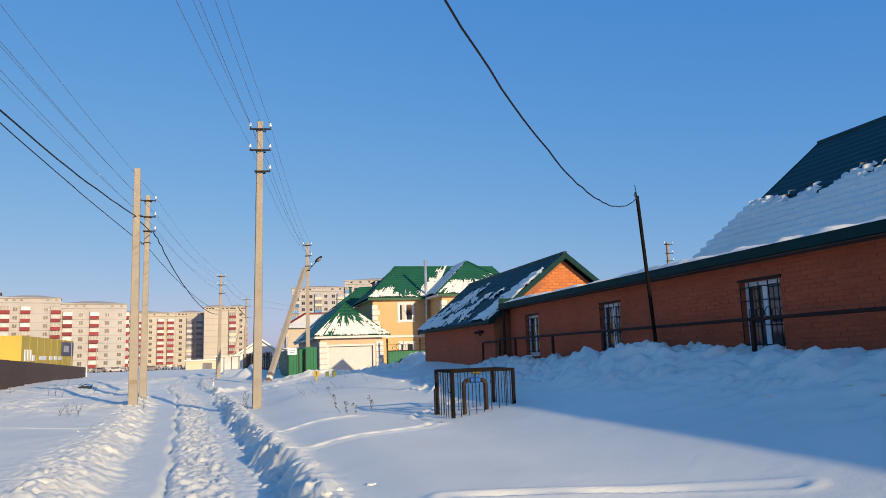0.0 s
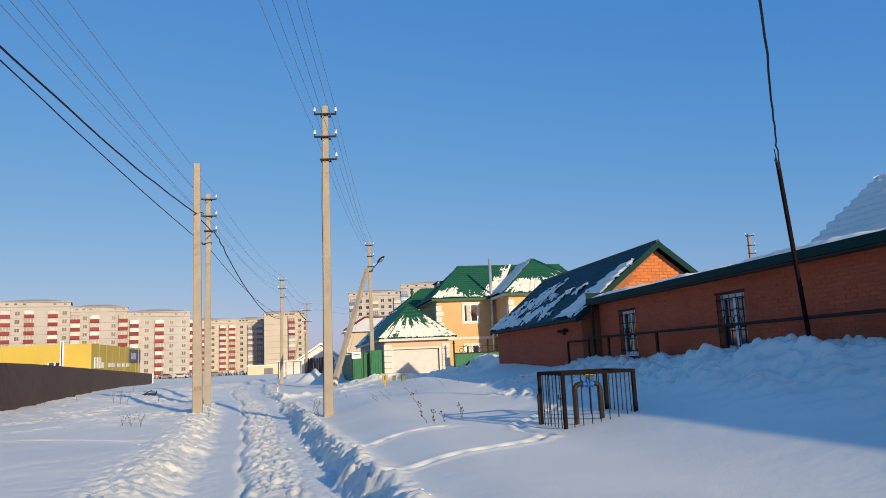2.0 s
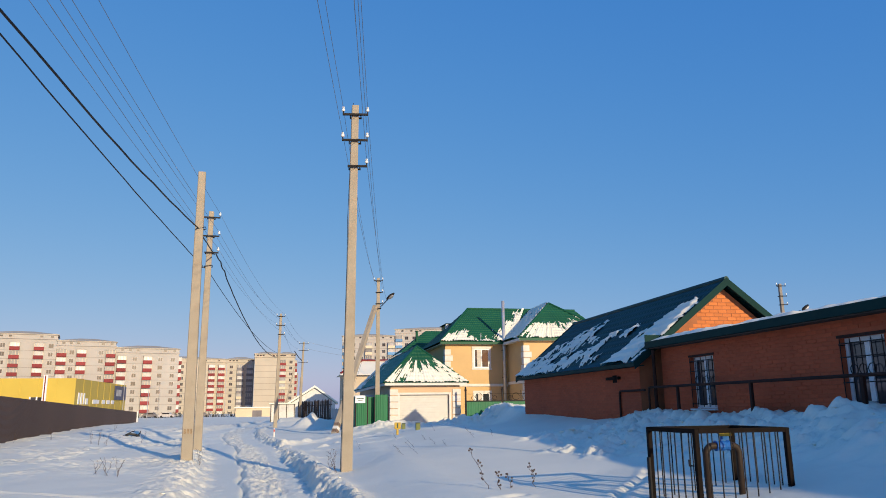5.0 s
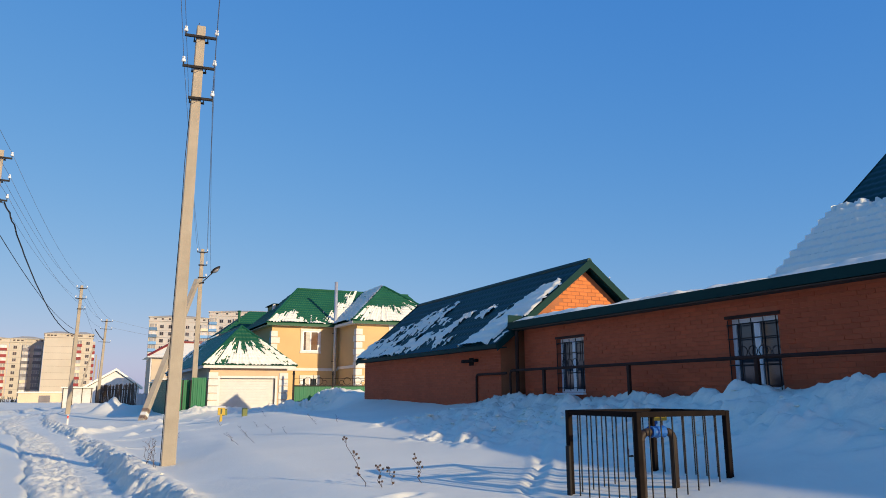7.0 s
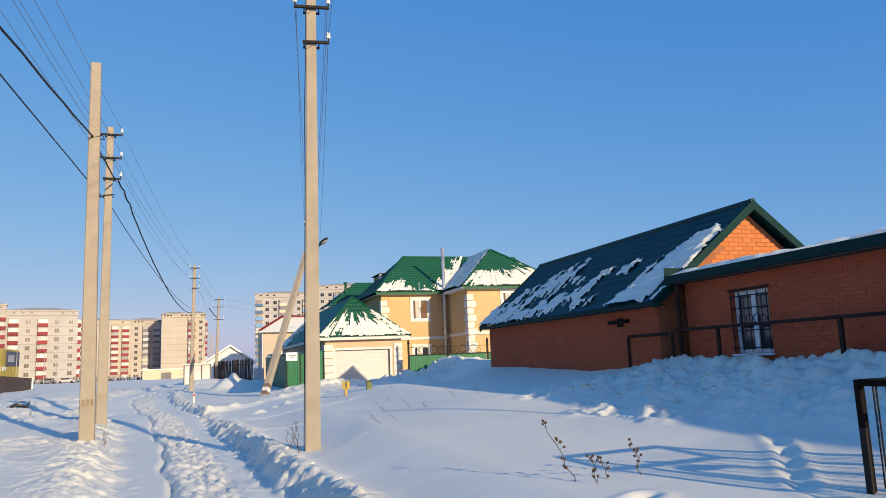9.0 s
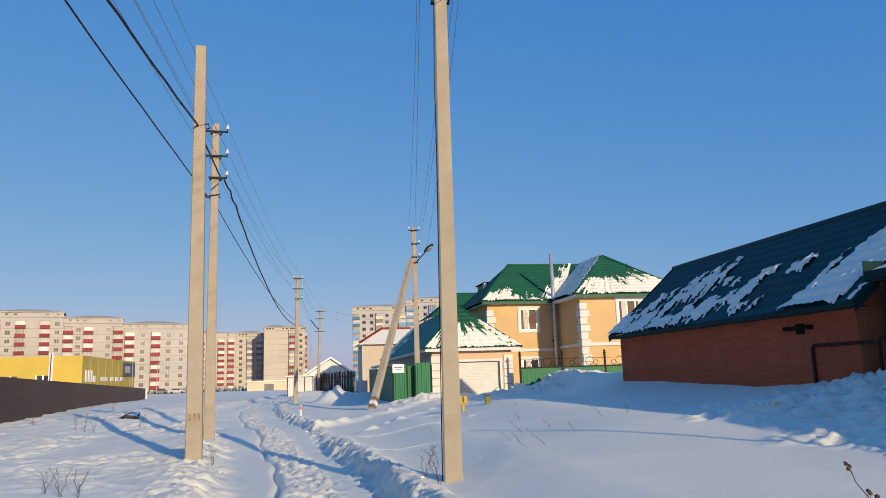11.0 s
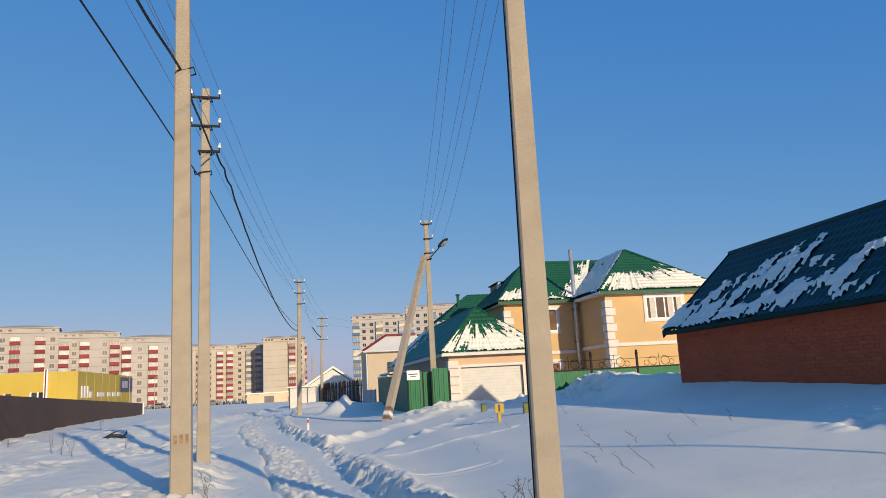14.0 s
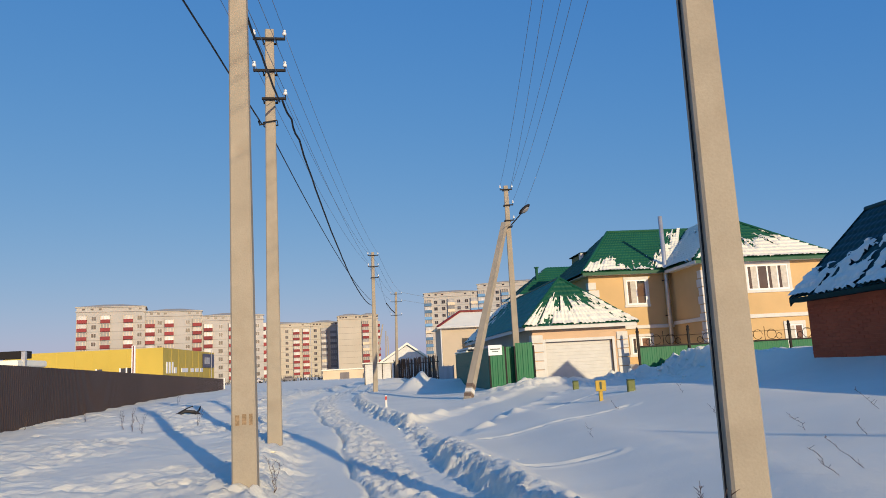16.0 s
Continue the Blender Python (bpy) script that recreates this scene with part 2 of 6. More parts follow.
def snow_mat(name, packed=False):
    m = bpy.data.materials.new(name)
    m.use_nodes = True
    nt, n = m.node_tree, m.node_tree.nodes
    b = n["Principled BSDF"]
    b.inputs["Roughness"].default_value = 0.65
    b.inputs["Specular IOR Level"].default_value = 0.25
    tc = n.new("ShaderNodeTexCoord")
    n1, n2, n3 = (n.new("ShaderNodeTexNoise") for _ in range(3))
    for q, s, d in ((n1, 0.5, 4), (n2, 9.0, 6), (n3, 70.0, 3)):
        q.inputs["Scale"].default_value, q.inputs["Detail"].default_value = s, d
        nt.links.new(tc.outputs["Object"], q.inputs["Vector"])
    mr = n.new("ShaderNodeMapRange")
    mr.inputs["From Min"].default_value, mr.inputs["From Max"].default_value = 0.3, 0.7
    mr.inputs["To Min"].default_value, mr.inputs["To Max"].default_value = 0.94, 1.03
    nt.links.new(n1.outputs["Fac"], mr.inputs["Value"])
    vm = n.new("ShaderNodeVectorMath"); vm.operation = "SCALE"
    vm.inputs[0].default_value = (0.89, 0.85, 0.705)
    nt.links.new(mr.outputs[0], vm.inputs["Scale"])
    col = vm.outputs[0]
    add = n.new("ShaderNodeMath"); add.operation = "MULTIPLY_ADD"
    add.inputs[1].default_value = 0.35
    nt.links.new(n3.outputs["Fac"], add.inputs[0]); nt.links.new(n2.outputs["Fac"], add.inputs[2])
    bp = n.new("ShaderNodeBump")
    bp.inputs["Strength"].default_value, bp.inputs["Distance"].default_value = 0.22, 0.02
    nt.links.new(add.outputs[0], bp.inputs["Height"]); nt.links.new(bp.outputs[0], b.inputs["Normal"])
    if packed:
        # broken, trodden snow is coarser in relief than the wind-smoothed field
        ra = n.new("ShaderNodeAttribute")
        ra.attribute_name = "rough"
        rb = n.new("ShaderNodeMapRange")
        rb.inputs["To Min"].default_value, rb.inputs["To Max"].default_value = 0.12, 0.55
        nt.links.new(ra.outputs["Fac"], rb.inputs["Value"]); nt.links.new(rb.outputs[0], bp.inputs["Strength"])
        n2.inputs["Scale"].default_value, n2.inputs["Roughness"].default_value = 11.0, 0.62
        bp.inputs["Distance"].default_value = 0.06
        at = n.new("ShaderNodeAttribute")
        at.attribute_name = "packed"
        mx = n.new("ShaderNodeMix"); mx.data_type = "RGBA"
        mx.inputs[7].default_value = (0.86, 0.825, 0.69, 1)
        nt.links.new(at.outputs["Fac"], mx.inputs[0]); nt.links.new(col, mx.inputs[6])
        col = mx.outputs[2]
        rr = n.new("ShaderNodeMapRange")
        rr.inputs["To Min"].default_value, rr.inputs["To Max"].default_value = 0.65, 0.42
        nt.links.new(at.outputs["Fac"], rr.inputs["Value"]); nt.links.new(rr.outputs[0], b.inputs["Roughness"])
    nt.links.new(col, b.inputs["Base Color"])
    return m


M["ground_snow"] = snow_mat("ground_snow", True)
M["snow"] = snow_mat("snow")


# ---- mesh helpers ----
def thing(name, label, category, group="", kind="", at=(0, 0, 0), rz=0.0):
    e = new(name)
    e.empty_display_size = 0.2
    e.matrix_world = pose(*at, 0, 0, rz)
    return tagged(e, label, category, group, kind)


def link_mesh(name, me, material, parent=None, label=""):
    if material is not None and not me.materials:
        me.materials.append(material)
    ob = new(name, me)
    if parent is not None:
        ob.parent = parent
    if label:
        tagged(ob, label)
    return ob


def part(name, bm, material, parent=None, label="", smooth=False):
    me = bpy.data.meshes.new(name)
    bmesh.ops.recalc_face_normals(bm, faces=bm.faces)
    if smooth:
        for fc in bm.faces:
            fc.smooth = True
    bm.to_mesh(me)
    bm.free()
    return link_mesh(name, me, material, parent, label)


def raw(name, verts, faces, material, parent=None, label="", smooth=False):
    me = bpy.data.meshes.new(name)
    me.from_pydata([tuple(map(float, v)) for v in verts], [], [tuple(map(int, q)) for q in faces])
    me.update()
    if smooth:
        me.polygons.foreach_set("use_smooth", [True] * len(me.polygons))
    return link_mesh(name, me, material, parent, label)


def add_box(bm, x0, x1, y0, y1, z0, z1, bevel=0.0):
    vs = [bm.verts.new(p) for p in ((x0, y0, z0), (x1, y0, z0), (x1, y1, z0), (x0, y1, z0), (x0, y0, z1), (x1, y0, z1), (x1, y1, z1), (x0, y1, z1))]
    fs = [bm.faces.new([vs[i] for i in q]) for q in ((3, 2, 1, 0), (4, 5, 6, 7), (0, 1, 5, 4), (1, 2, 6, 5), (2, 3, 7, 6), (3, 0, 4, 7))]
    if bevel:
        edges = list({e for q in fs for e in q.edges})
        bmesh.ops.bevel(bm, geom=edges, offset=bevel, segments=1, affect="EDGES")
    return bm


def box(*a, bevel=0.0):
    return add_box(bmesh.new(), *a, bevel=bevel)


def add_tube(bm, pts, r, n=8, cap=True):
    """A tube along points; r is one radius or one a point."""
    pts = [Vector(p) for p in pts]
    rs = r if isinstance(r, (list, tuple)) else [r] * len(pts)
    rings, ref = [], None
    for i, p in enumerate(pts):
        d = (pts[min(i + 1, len(pts) - 1)] - pts[max(i - 1, 0)]).normalized()
        if ref is None:
            ref = d.orthogonal().normalized()
        ref = (ref - d * ref.dot(d)).normalized()
        side = d.cross(ref)
        rings.append([bm.verts.new(p + (ref * math.cos(2 * math.pi * k / n) + side * math.sin(2 * math.pi * k / n)) * rs[i]) for k in range(n)])
    for a, b in zip(rings, rings[1:]):
        for k in range(n):
            bm.faces.new((a[k], a[(k + 1) % n], b[(k + 1) % n], b[k]))
    if cap:
        bm.faces.new(rings[0][::-1]); bm.faces.new(rings[-1])
    return bm


def tube(pts, r, n=8):
    return add_tube(bmesh.new(), pts, r, n)


def arc(center, a, b, r, deg0, deg1, n=6):
    """Points on an arc in the plane of unit vectors a and b."""
    c, a, b = Vector(center), Vector(a), Vector(b)
    return [c + a * r * math.cos(radians(deg0 + (deg1 - deg0) * i / n)) + b * r * math.sin(radians(deg0 + (deg1 - deg0) * i / n)) for i in range(n + 1)]


# numpy value noise, the same at every build
_rng = np.random.default_rng(7)
_tab = _rng.random((256, 256))


def vnoise(x, y):
    x, y = np.asarray(x, float), np.asarray(y, float)
    xi, yi = np.floor(x).astype(int), np.floor(y).astype(int)
    fx, fy = x - xi, y - yi
    fx, fy = fx * fx * (3 - 2 * fx), fy * fy * (3 - 2 * fy)
    g = lambda i, j: _tab[i % 256, j % 256]
    return (g(xi, yi) * (1 - fx) + g(xi + 1, yi) * fx) * (1 - fy) + (g(xi, yi + 1) * (1 - fx) + g(xi + 1, yi + 1) * fx) * fy


def fbm(x, y, octaves=4):
    s, a, t = 0, 1.0, 0
    for k in range(octaves):
        s = s + a * vnoise(x * 2 ** k + 17.3 * k, y * 2 ** k + 5.1 * k)
        t += a
        a *= 0.5
    return s / t


def sstep(a, b, v):
    t = np.clip((np.asarray(v, float) - a) / (b - a), 0, 1)
    return t * t * (3 - 2 * t)


# ---- ground: one sheet of snow to the horizon ----
ROAD = [(-60, 1.5), (-10, -0.4), (0, -1.0), (10, -1.42), (15, -1.75), (20, -2.15), (25, -2.5), (30, -2.95), (35, -3.5), (40, -4.2), (46, -4.9), (54, -5.3), (62, -4.9), (80, -4.0), (120, -4.6), (400, -8.0)]
BRANCH = [(-2.6, 30.5), (-1.2, 34.0), (0.8, 38.0), (3.6, 42.5), (5.4, 46.0)]
TRAILS = [[(-0.6, 10.5), (-0.3, 10.6), (0.6, 11.2), (2.05, 12.1), (2.35, 12.5)], [(2.35, 12.5), (2.45, 12.9), (2.4, 13.6), (2.6, 14.6), (3.6, 15.9), (4.6, 17.4)], [(-0.6, 13.1), (0.4, 14.4), (1.4, 15.0)],
          [(0.9, 6.3), (1.6, 6.16), (2.27, 5.96), (2.82, 5.67), (3.4, 5.15)], [(-7.6, 20.0), (-5.8, 19.0), (-3.4, 17.3)], [(-8.5, 22.3), (-7.1, 24.3)], [(-12.2, 32.4), (-8.2, 26.9), (-7.3, 25.9)],
          [(-5.4, 23.4), (-3.7, 21.3)], [(-12, 27.4), (-7.4, 26.4), (-5.4, 26.6), (-4.5, 26.2)], [(-12.4, 37.4), (-7.7, 32.7), (-5.5, 30)], [(-1.0, 29.7), (2.2, 31.1)], [(-1.0, 26.0), (0.1, 26.0)], [(1.2, 33.7), (2.9, 35.1)], [(4.2, 31.3), (5.6, 32.5)]]


def billow(x, y):
    """Rounded lumps with sharp creases between them."""
    return np.abs(2 * vnoise(x, y) - 1)


def seg_dist(x, y, pts):
    d = np.full(np.shape(x), 1e9)
    for (ax, ay), (bx, by) in zip(pts, pts[1:]):
        vx, vy = bx - ax, by - ay
        t = np.clip(((x - ax) * vx + (y - ay) * vy) / (vx * vx + vy * vy), 0, 1)
        d = np.minimum(d, np.hypot(x - ax - t * vx, y - ay - t * vy))
    return d


def mound(x, y, cx, cy, h, rx, ry):
    return h * np.exp(-(((x - cx) / rx) ** 2 + ((y - cy) / ry) ** 2))


def ground_full(x, y):
    """Height of the snow, and how packed it is."""
    x, y = np.asarray(x, float), np.asarray(y, float)
    near = 1 - sstep(60, 140, np.hypot(x, y - 20))
    z = -0.8 * sstep(60, 150, y)
    z = z + 0.05 * (fbm(x * 0.22 + 3, y * 0.22, 3) - 0.5) * near
    z = z + 0.17 * sstep(-0.7, 1.0, x) * np.interp(y, [0, 14, 17, 21, 26, 34, 41, 46, 60], [1, 1.0, 1.1, 1.5, 1.3, 1.0, 0.8, 0.7, 0.3]) * near
    # the field swells towards the barn
    z = z + sstep(0.9, 4.2, x) * np.interp(y, [14, 17, 21, 24, 34, 40, 46], [0, 0.03, 0.15, 0.32, 0.42, 0.22, 0]) * near
    # bank against the brick walls
    A = np.interp(y, [-30, 6, 10, 13, 15, 17, 19, 22, 24, 26, 29, 33, 36, 42, 48, 60], [1.0, 1.02, 1.08, 1.20, 1.04, 0.88, 0.72, 0.62, 0.46, 0.38, 0.50, 0.66, 0.72, 0.98, 0.80, 0.45])
    foot = np.interp(y, [0, 14, 18, 23, 30, 36, 42, 50], [2.2, 2.3, 2.6, 3.6, 4.6, 6.6, 7.2, 7.5])
    crest = np.interp(y, [0, 12, 16, 20, 23, 33, 42], [6.3, 6.4, 6.7, 7.0, 7.2, 7.6, 9.0])
    bank = A * np.clip((x - foot) / (crest - foot), 0, 1) ** 1.9 * near
    calm = sstep(23.6, 25.4, y + 0.5 * (x - 6)) * (1 - sstep(38.5, 40.5, y))      # wind-smoothed stretch before the barn
    lumps = (fbm(x * 1.1 + 8, y * 1.1, 4) - 0.5) * sstep(0.12, 0.7, bank) * (1 - 0.7 * calm)
    z = z + bank + (0.14 * lumps + 0.12 * (fbm(x * 3.0, y * 3.0 + 2, 3) - 0.5) * sstep(0.2, 0.6, bank) * (1 - 0.85 * calm)) * near
    # shovelled blocks end in a ragged edge in the open field
    foot_in = 4.15 + 0.9 * (vnoise(y * 0.8, y * 0 + 4) - 0.5) + 0.5 * (vnoise(x * 2.2 + 9, y * 2.2) - 0.5) + np.interp(y, [12, 15, 18, 20.3, 23, 25], [1.6, 1.0, 0.1, -0.55, -0.45, 1.2])
    spill = sstep(0.0, 0.55, x - foot_in) * sstep(11, 14, y) * (1 - sstep(23.0, 24.6, y))
    shov = np.maximum(sstep(0.10, 0.45, bank - 0.35 * (1 - sstep(12, 17, y))), 0.75 * spill) * (1 - 0.93 * calm) * near
    z = z + spill * near * (0.07 + 0.13 * (billow(x * 3.4 + 2, y * 3.0) - 0.4) + 0.07 * (billow(x * 7.7, y * 6.9 + 5) - 0.4))
    z = z + shov * (0.17 * (billow(x * 2.3 + 1.3 * vnoise(x, y), y * 2.0) - 0.45) + 0.11 * (billow(x * 5.1 + 4, y * 4.6) - 0.45) + 0.05 * (billow(x * 10.5, y * 9.5 + 7) - 0.45)) * (0.35 + 0.9 * vnoise(x * 0.7 + 5, y * 0.6))
    # rise and heaps by the garage
    z = z + 0.34 * sstep(39, 45.5, y) * sstep(0.4, 3.2, x) * (1 - sstep(60, 75, y)) * (1 - sstep(7.2, 8.5, x))
    z = z + mound(x, y, 8.2, 43.2, 0.35, 1.6, 1.6) + mound(x, y, 3.9, 44.4, 0.22, 1.5, 0.9) + mound(x, y, -0.6, 56.0, 0.85, 0.8, 0.8) * (0.75 + 0.6 * billow(x * 1.7 + 0.4, y * 1.5)) + mound(x, y, 0.9, 55.5, 0.45, 1.6, 1.5)
    z = z + mound(x, y, -1.6, 66, 0.3, 1.8, 1.6) + mound(x, y, -1.5, 74, 0.6, 2.5, 2.5)
    heap = sstep(40.5, 42.5, y) * (1 - sstep(45.5, 47, y)) * sstep(5.5, 6.8, x) * (1 - sstep(9.5, 11, x)) + 0.5 * np.exp(-((y - 44.2) / 1.2) ** 2 - ((x - 3.2) / 2.2) ** 2)
    z = z + heap * (0.30 * (billow(x * 2.1, y * 2.3) - 0.35) + 0.24 * (billow(x * 4.2 + 3, y * 3.6) - 0.4))
    # rough left verge
    left = sstep(0.5, 2.0, -x - 2.6) * near
    z = z + left * (0.12 + 0.16 * sstep(27, 36, y)) / 0.2 * (0.10 * (fbm(x * 0.9, y * 0.7 + 40, 4) - 0.42)) * (0.6 + 0.8 * sstep(24, 40, y))
    z = z + mound(x, y, -4.1, 33.5, 0.2, 1.4, 3) + mound(x, y, -8.5, 46, 0.35, 3, 7) + mound(x, y, -10, 60, 0.35, 3, 8)
    # road trough with a jagged cut edge
    rc = np.interp(y, [p[0] for p in ROAD], [p[1] for p in ROAD])
    jag = 0.40 * (fbm(y * 1.3, x * 0.5 + 9, 4) - 0.5) + 0.12 * (vnoise(y * 5.0, x * 3) - 0.5)
    s = x - rc
    half = np.interp(y, [0, 20, 30, 36, 44, 60], [0.92, 0.92, 1.05, 1.35, 1.3, 1.3])
    right = 1 - sstep(0, 1, (s + jag - half + 0.04) / (0.16 + 0.34 * vnoise(y * 1.7 + 3, x * 0.6)))
    leftm = 1 - sstep(half - 0.05, half + 0.75, -s + jag * 1.2)
    fade = 1 - sstep(90, 200, y)
    depth = np.interp(y, [0, 28, 40, 70], [0.22, 0.22, 0.16, 0.13])
    trough = right * leftm * fade
    db = seg_dist(x, y, BRANCH)
    tb = 0.62 * (1 - sstep(0.75, 1.45, db + 1.6 * jag)) * sstep(27.5, 30, y)
    both = np.maximum(trough, tb * 0.9)
    z = z - depth * both
    # thrown-up rims beside the road
    rim = np.exp(-((s - half - 0.36) / 0.20) ** 2) * 0.08 + np.exp(-((-s - half - 0.75) / 0.45) ** 2) * 0.045
    z = z + rim * fade * near * (1 - tb) * (0.35 + 1.4 * fbm(x * 2.1, y * 2.1 + 3, 3))
    z = z + 0.20 * np.exp(-((db - 1.35) / 0.28) ** 2) * (1 - trough) * sstep(30, 33, y) * np.clip(billow(x * 1.9, y * 1.7 + 6) - 0.35, 0, 1)
    chunk = (np.exp(-((s - half - 0.15) / 0.30) ** 2) + 0.7 * np.exp(-((-s - half - 0.65) / 0.65) ** 2)) * fade * near
    z = z + chunk * (0.09 * (fbm(x * 5.2 + 1.6 * y, y * 4.0, 3) - 0.47) + 0.075 * (billow(x * 7.5 + y, y * 6.5) - 0.4) + 0.085 * (billow(x * 11.0 + 3, y * 9.0 + x) - 0.4))
    # churned middle strip, a narrow rut, smooth wheel tracks
    mid = np.exp(-((s - 0.12) / 0.44) ** 4) * trough * near
    z = z + mid * (0.055 * (billow(x * 7.5, y * 6.0) - 0.4) + 0.07 * (billow(x * 12.0 + 3, y * 9.5) - 0.4) + 0.012)
    wob = 0.05 * np.sin(y * 0.9) + 0.04 * np.sin(y * 2.3)
    z = z - 0.10 * np.exp(-((s + 0.33 + wob) / 0.05) ** 2) * trough * near * (0.5 + vnoise(y * 1.2, y * 0 + 2))
    packed = np.clip(both * (1 - 0.9 * np.exp(-((s - 0.12) / 0.48) ** 4)), 0, 1)
    # foot and sledge trails
    for k, tr in enumerate(TRAILS):
        d = seg_dist(x + 0.15 * (vnoise(y * 0.8, x * 0.8 + k) - 0.5), y, tr)
        step = 0.55 + 0.45 * np.sin(9.0 * (x + y) + 3 * k)
        z = z + np.where(d < 1.0, -0.055 * np.exp(-(d / 0.07) ** 2) * step + 0.018 * np.exp(-((d - 0.14) / 0.06) ** 2), 0)
    z = z + (0.008 + 0.035 * sstep(0.3, 2.0, -x - 2.6) * (0.25 + 0.75 * sstep(20, 30, y)) * sstep(0.42, 0.6, fbm(x * 0.5 + 2, y * 0.35, 2))) * (fbm(x * 2.6 + 11, y * 3.2, 4) - 0.5) * near * (1 - both)
    trod = sstep(0.9, 1.8, -s) * (1 - sstep(8.5, 12, -s)) * sstep(20, 28, y) * near * sstep(0.34, 0.58, fbm(x * 0.45 + 7, y * 0.3, 2))
    z = z + trod * (0.06 * (billow(x * 1.5 + 2, y * 1.3) - 0.4) + 0.08 * (billow(x * 3.4, y * 2.6 + 3) - 0.4) + 0.055 * (billow(x * 7, y * 5.5) - 0.4))
    rough = np.clip(0.9 * chunk + 0.8 * mid + 0.7 * shov + 0.8 * trod + 0.6 * heap, 0, 1)
    return z, packed, rough


def ground_z(x, y):
    return float(ground_full(np.array([x]), np.array([y]))[0][0])


def spread(knots):
    out = []
    for (a, s0), (b, s1) in zip(knots, knots[1:]):
        p = a
        while p < b - 1e-6:
            out.append(p)
            p += s0 + (s1 - s0) * (p - a) / (b - a)
    return np.array(out + [knots[-1][0]])


gx = spread([(-3000, 500), (-200, 20), (-40, 2.0), (-14, 0.16), (-8, 0.085), (-5, 0.065), (-3.6, 0.042), (0.2, 0.042), (3.0, 0.055), (5.5, 0.06), (7.8, 0.065), (9, 0.13), (16, 0.8), (60, 4), (300, 60), (3000, 500)])
gy = spread([(-600, 120), (-40, 6), (-2, 0.5), (4, 0.048), (22, 0.07), (34, 0.10), (40, 0.09), (47, 0.12), (50, 0.28), (90, 1.5), (200, 12), (500, 60), (4000, 600)])
GX, GY = np.meshgrid(gx, gy)
GZ, GP, GR = ground_full(GX, GY)
nx, ny = len(gx), len(gy)
gm = bpy.data.meshes.new("ground")
idx = np.arange(nx * ny).reshape(ny, nx)
quads = np.stack([idx[:-1, :-1], idx[:-1, 1:], idx[1:, 1:], idx[1:, :-1]], -1).reshape(-1, 4)
gm.from_pydata(np.stack([GX, GY, GZ], -1).reshape(-1, 3).tolist(), [], quads.tolist())
gm.polygons.foreach_set("use_smooth", [True] * len(gm.polygons))
gm.attributes.new("packed", "FLOAT", "POINT").data.foreach_set("value", GP.ravel().astype(np.float32))
gm.attributes.new("rough", "FLOAT", "POINT").data.foreach_set("value", GR.ravel().astype(np.float32))
ground = link_mesh("ground", gm, M["ground_snow"])
tagged(ground, "deep white snow field with a trodden icy track", "snow ground", kind="structure")


def snow_clods(name, label, spots, group=""):
    """Broken lumps of snow, joined."""
    rng = random.Random(5)
    V, F = [], []
    base = bmesh.new()
    bmesh.ops.create_icosphere(base, subdivisions=1, radius=1)
    bv = [v.co.copy() for v in base.verts]; bf = [[v.index for v in q.verts] for q in base.faces]
    base.free()
    for x, y, r in spots:
        z = ground_z(x, y)
        o = len(V)
        sx, sy, sz = r * rng.uniform(0.7, 1.4), r * rng.uniform(0.7, 1.4), r * rng.uniform(0.25, 0.5)
        a = rng.uniform(0, 6.28)
        for v in bv:
            k = rng.uniform(0.75, 1.2)
            px, py = v.x * sx * k, v.y * sy * k
            V.append((x + px * math.cos(a) - py * math.sin(a), y + px * math.sin(a) + py * math.cos(a), z + v.z * sz * k + sz * 0.05))
        F += [[i + o for i in q] for q in bf]
    ob = raw(name, V, F, M["snow"])
    return tagged(ob, label, "snow", kind="stuff")


_r = random.Random(11)
spots = []
for i in range(70):
    y = 4 + 44 * _r.random() ** 1.3
    rc = float(np.interp(y, [p[0] for p in ROAD], [p[1] for p in ROAD]))
    side = _r.random()
    if side < 0.72:
        x = rc + 1.02 + _r.gauss(0.1, 0.28) + (0.4 if y > 31 else 0)
    elif side < 0.9:
        x = rc - 1.15 - abs(_r.gauss(0, 0.55))
    else:
        x = rc + _r.gauss(0.1, 0.2)
    spots.append((x, y, _r.uniform(0.015, 0.06) * (0.5 if side >= 0.9 else 1)))
snow_clods("roadside_snow_clods", "broken white snow clods along the trodden track", spots)
spots = []
for i in range(340):
    t = _r.random()
    if t < 0.4:
        x, y = 5.6 + _r.gauss(0, 0.5), _r.uniform(18, 25)
    elif t < 0.7:
        x, y = 7.6 + _r.gauss(0, 0.6), 42.4 + _r.gauss(0, 1.1)
    else:
        x, y = _r.uniform(5.0, 6.9), _r.uniform(6, 20)
    spots.append((x, y, _r.choice((0.02, 0.03, 0.04, 0.055, 0.08)) * (1.0 if t < 0.7 else 0.5)))
snow_clods("shovelled_snow_clods", "shovelled snow lumps thrown along the bank", spots)

